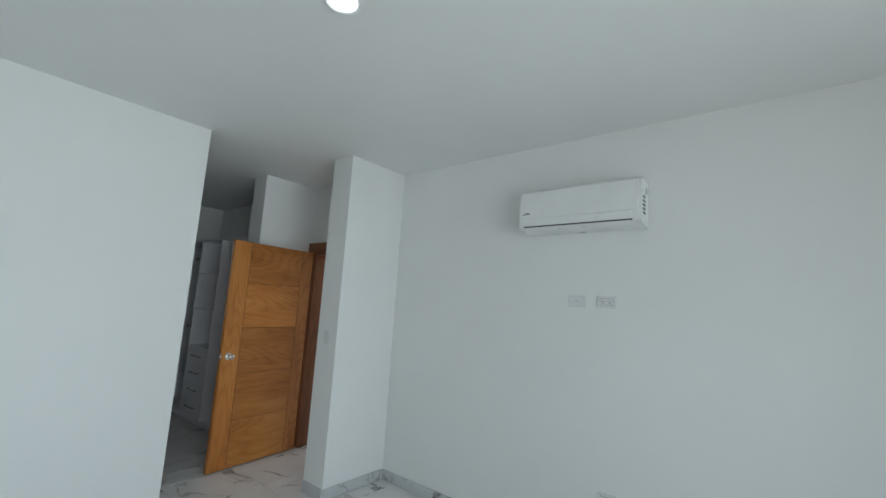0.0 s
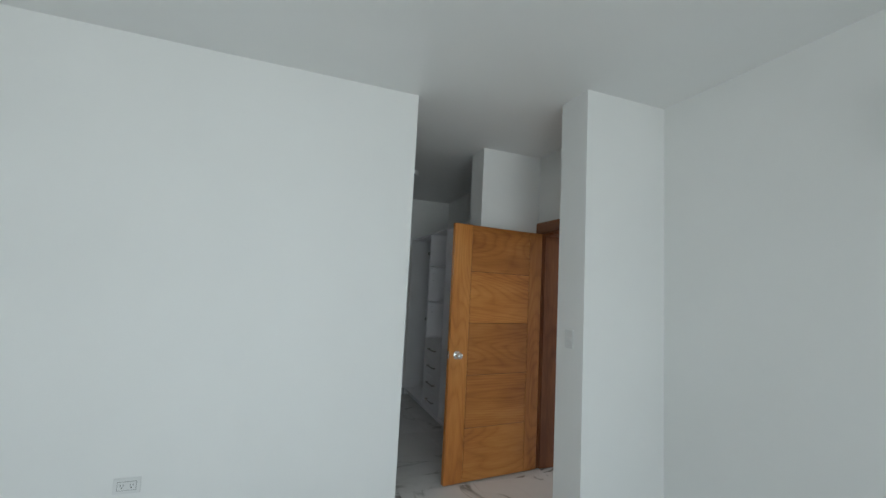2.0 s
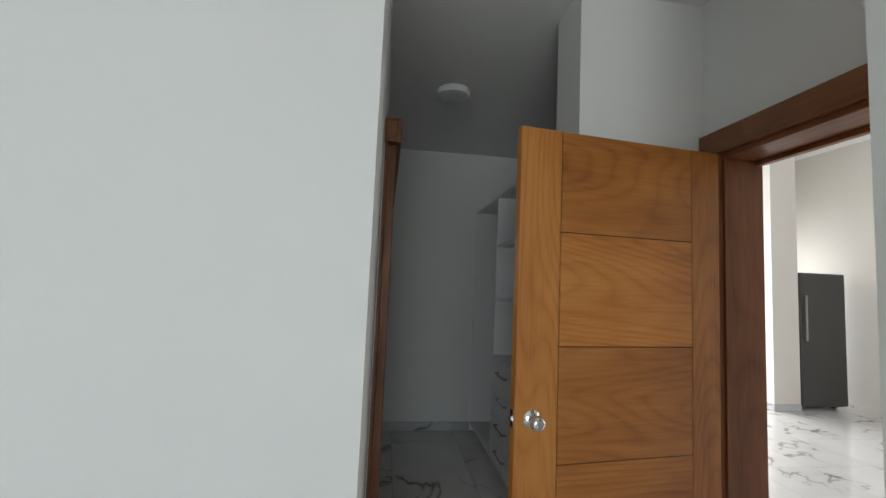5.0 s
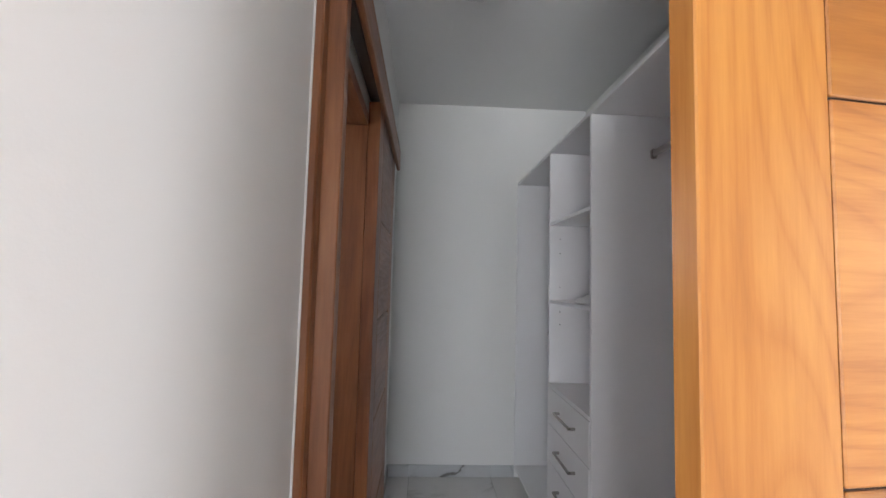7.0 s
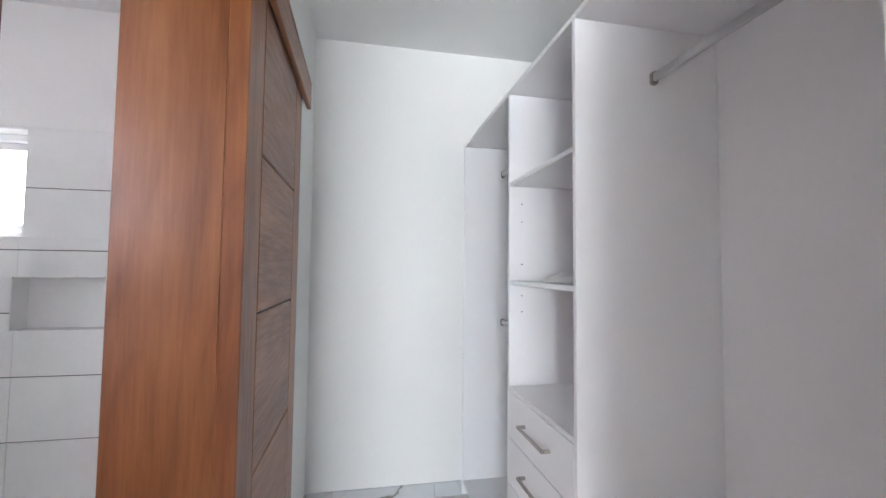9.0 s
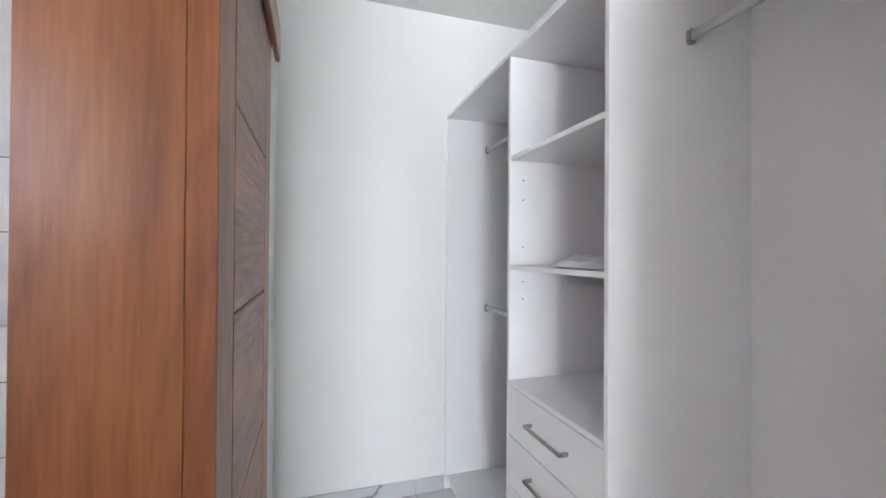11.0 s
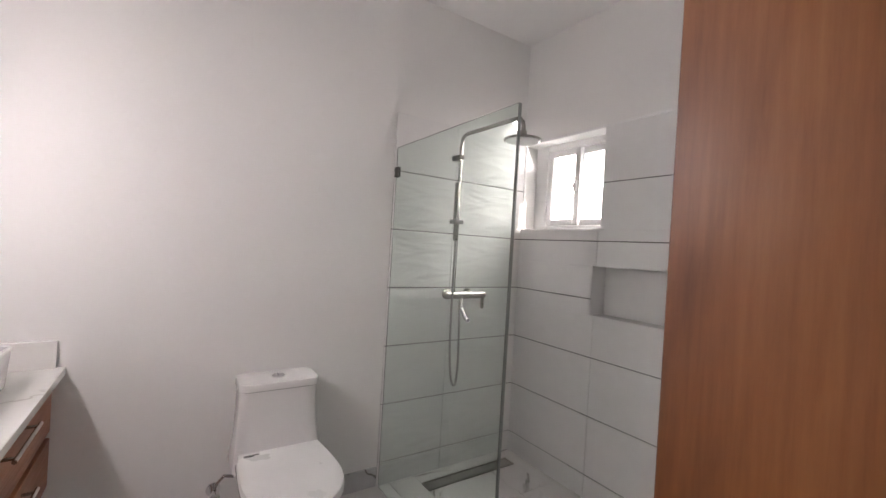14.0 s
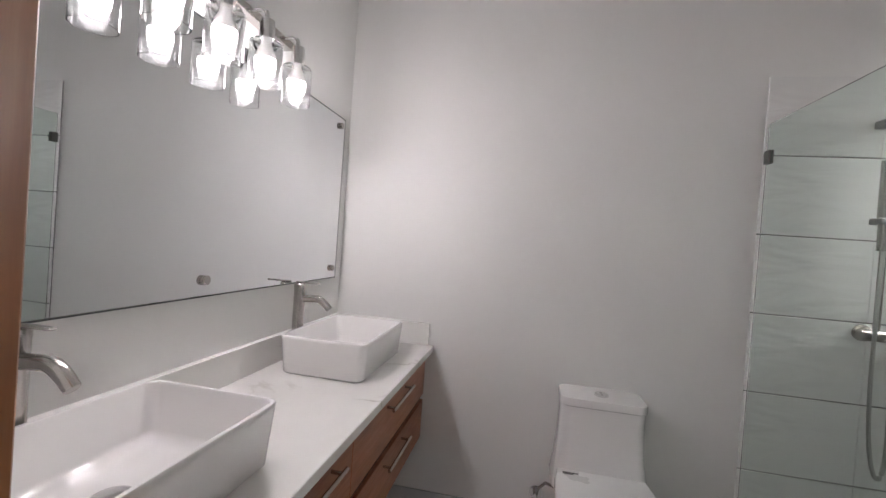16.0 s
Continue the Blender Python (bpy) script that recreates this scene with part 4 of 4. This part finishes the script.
def fill(x0, x1, y0, y1, ox, oy, w, h, gap, holes=(), gap_x=0.0):
    """Tiles of a grid clipped to a rectangle, less its holes."""
    out = []
    i0, i1 = math.floor((x0 - ox) / w), math.ceil((x1 - ox) / w)
    j0, j1 = math.floor((y0 - oy) / h), math.ceil((y1 - oy) / h)
    for i in range(i0, i1):
        for j in range(j0, j1):
            r = (max(x0, ox + i * w), min(x1, ox + (i + 1) * w), max(y0, oy + j * h), min(y1, oy + (j + 1) * h))
            if r[1] - r[0] < 0.02 or r[3] - r[2] < 0.02:
                continue
            gx = gap_x or gap
            todo = [(r[0] + gx / 2, r[1] - gx / 2, r[2] + gap / 2, r[3] - gap / 2)]
            for q in holes:
                todo = [s for t in todo for s in cut_rect(t, q)]
            out += todo
    return out


floor_ob = bpy.data.objects["floor"]
areas = [(1.1, AC_X, -2.6, BED_Y), (HALL_X, ENTRY_X0, BED_Y, 3.545), (HALL_X, 5.25, 3.545, 3.80), (HALL_X, BACK_X, 3.80, FAR_Y),
         (ENTRY_X0, 6.185, ENTRY_0, ENTRY_1), (6.185, 11.0, -2.6, 8.05)]
column = (5.345, 6.1, 2.255, 2.515)
for r in areas:
    for q in fill(*r, 4.565, 2.10, 0.605, 0.605, 0.002, (column,)):
        a, b, c, d = q
        lay(floor_ob, "floor_tile", b - a, d - c, 0.011, MARBLE, Matrix.Translation(((a + b) / 2, (c + d) / 2, 0)))

for r in ((BATH_W, BATH_E, BATH_S, BATH_N), (BATH_E, HALL_X, DOOR_0, DOOR_1)):
    for a, b, c, d in fill(*r, 4.565, 2.10, 0.605, 0.605, 0.002, ((2.397, 2.488, 5.287, 5.923),)):
        lay(bpy.data.objects["floor_bath"], "floor_tile", b - a, d - c, 0.011, MARBLE, Matrix.Translation(((a + b) / 2, (c + d) / 2, FB)))


def upright(side, u, v, at):
    """The pose of a flat tile put on a wall: it faces the given side; u runs along the wall, v is its height."""
    if side == "-y":
        return pose(u, at, v, 90, 0, 0)
    if side == "+x":
        return pose(at, u, v, 90, 0, 90)
    if side == "-x":
        return pose(at, u, v, 90, 0, -90)
    return pose(u, at, v, 90, 0, 180)


def skirting(wall, side, u0, u1, at, height=0.088, off=4.565, foot=0.001):
    base = bpy.data.objects[wall]
    for a, b, c, d in fill(u0, u1, foot, height, off, 0.0, 0.605, 1.0, 0.002):
        lay(base, "skirting_tile", b - a, d - c, 0.011, GREY_MARBLE, upright(side, (a + b) / 2, (c + d) / 2, at))


skirting("wall_bedroom_bath", "-y", 1.1, HALL_X, BED_Y - 0.0115)
skirting("wall_bath_door", "+x", BED_Y, 3.680, HALL_X + 0.0115, off=2.82)
skirting("wall_bath_door", "+x", DOOR_1 + 0.03, FAR_Y - 0.012, HALL_X + 0.0115, off=2.82)
skirting("wall_closet_end", "-y", HALL_X + 0.0, FX - 0.002, FAR_Y - 0.0115)
skirting("wall_ac", "-x", -2.6, 2.255 - 0.012, AC_X - 0.0115, off=2.255)
skirting("wall_column", "-y", 5.345 - 0.0115, AC_X, 2.255 - 0.0115, off=5.345)
skirting("wall_column", "-x", 2.255, 2.515, 5.345 - 0.0115, off=2.255)
skirting("wall_nib", "-y", 5.25 - 0.0115, 5.83, 3.545 - 0.0115, off=5.25)
skirting("wall_nib", "-x", 3.545, 3.80, 5.25 - 0.0115, off=3.545)
skirting("wall_bath_west", "+x", BATH_S, 5.036, BATH_W + 0.0115, height=0.145, off=4.08, foot=FB + 0.001)
skirting("wall_bedroom_bath", "+y", BATH_W + 0.012, BATH_E, BATH_S + 0.0115, height=0.145, foot=FB + 0.001)
skirting("pier_living", "-x", 6.68, 8.05, 9.47 - 0.0115, off=6.68)
skirting("pier_living", "-y", 9.46, 9.86, 6.68 - 0.0115, off=9.46)

# shower tiles: ripples on one wall, smooth on the other
part("tile_bed", boxes((BATH_W + 0.0005, 5.041, 0, BATH_W + 0.006, BATH_N - 0.0005, 2.135)), DARK_GROUT, bpy.data.objects["wall_bath_west"])
ROW, COL, Z0 = 0.3295, 0.60, 0.165 - 0.3295
for a, b, c, d in fill(5.037, BATH_N - 0.001, 0.002, 2.14, 5.46, Z0, COL, ROW, 0.005, (), 0.0016):
    lay(bpy.data.objects["wall_bath_west"], "wall_tile", b - a, d - c, 0.0075, TILE, upright("+x", (a + b) / 2, (c + d) / 2, BATH_W + 0.0142))
holes = (WIN, NICHE)
for a, b, c, d in fill(BATH_W + 0.0145, BATH_E - 0.002, 0.002, 2.14, 2.34, Z0, COL, ROW, 0.005, holes, 0.0016):
    lay(bpy.data.objects["wall_bath_north"], "wall_tile", b - a, d - c, 0.0075, TILE_FLAT, upright("-y", (a + b) / 2, (c + d) / 2, BATH_N - 0.0142))
bed = [q for q in cut_rect((BATH_W + 0.007, BATH_E - 0.001, 0, 2.135), WIN)]
bed = [s for q in bed for s in cut_rect(q, NICHE)]
part("tile_bed", boxes(*[(a, BATH_N - 0.0065, c, b, BATH_N - 0.0005, d) for a, b, c, d in bed]), DARK_GROUT, bpy.data.objects["wall_bath_north"])
niche = tagged(new("shower_niche"), "tiled recess in the shower wall", "niche", kind="structure")
part("niche_back", boxes((nx0 + 0.004, 6.132, nz0 + 0.004, nx1 - 0.004, 6.1395, nz1 - 0.004)), TILE_FLAT, niche)
part("niche_floor", boxes((nx0 + 0.004, BATH_N - 0.014, nz0 + 0.0005, nx1 - 0.004, 6.1315, nz0 + 0.0035)), TILE_FLAT, niche)
for a in (nx0 + 0.0005, nx1 - 0.0035):
    part("niche_side", boxes((a, BATH_N - 0.014, nz0 + 0.004, a + 0.003, 6.1315, nz1 - 0.004)), TILE_FLAT, niche)
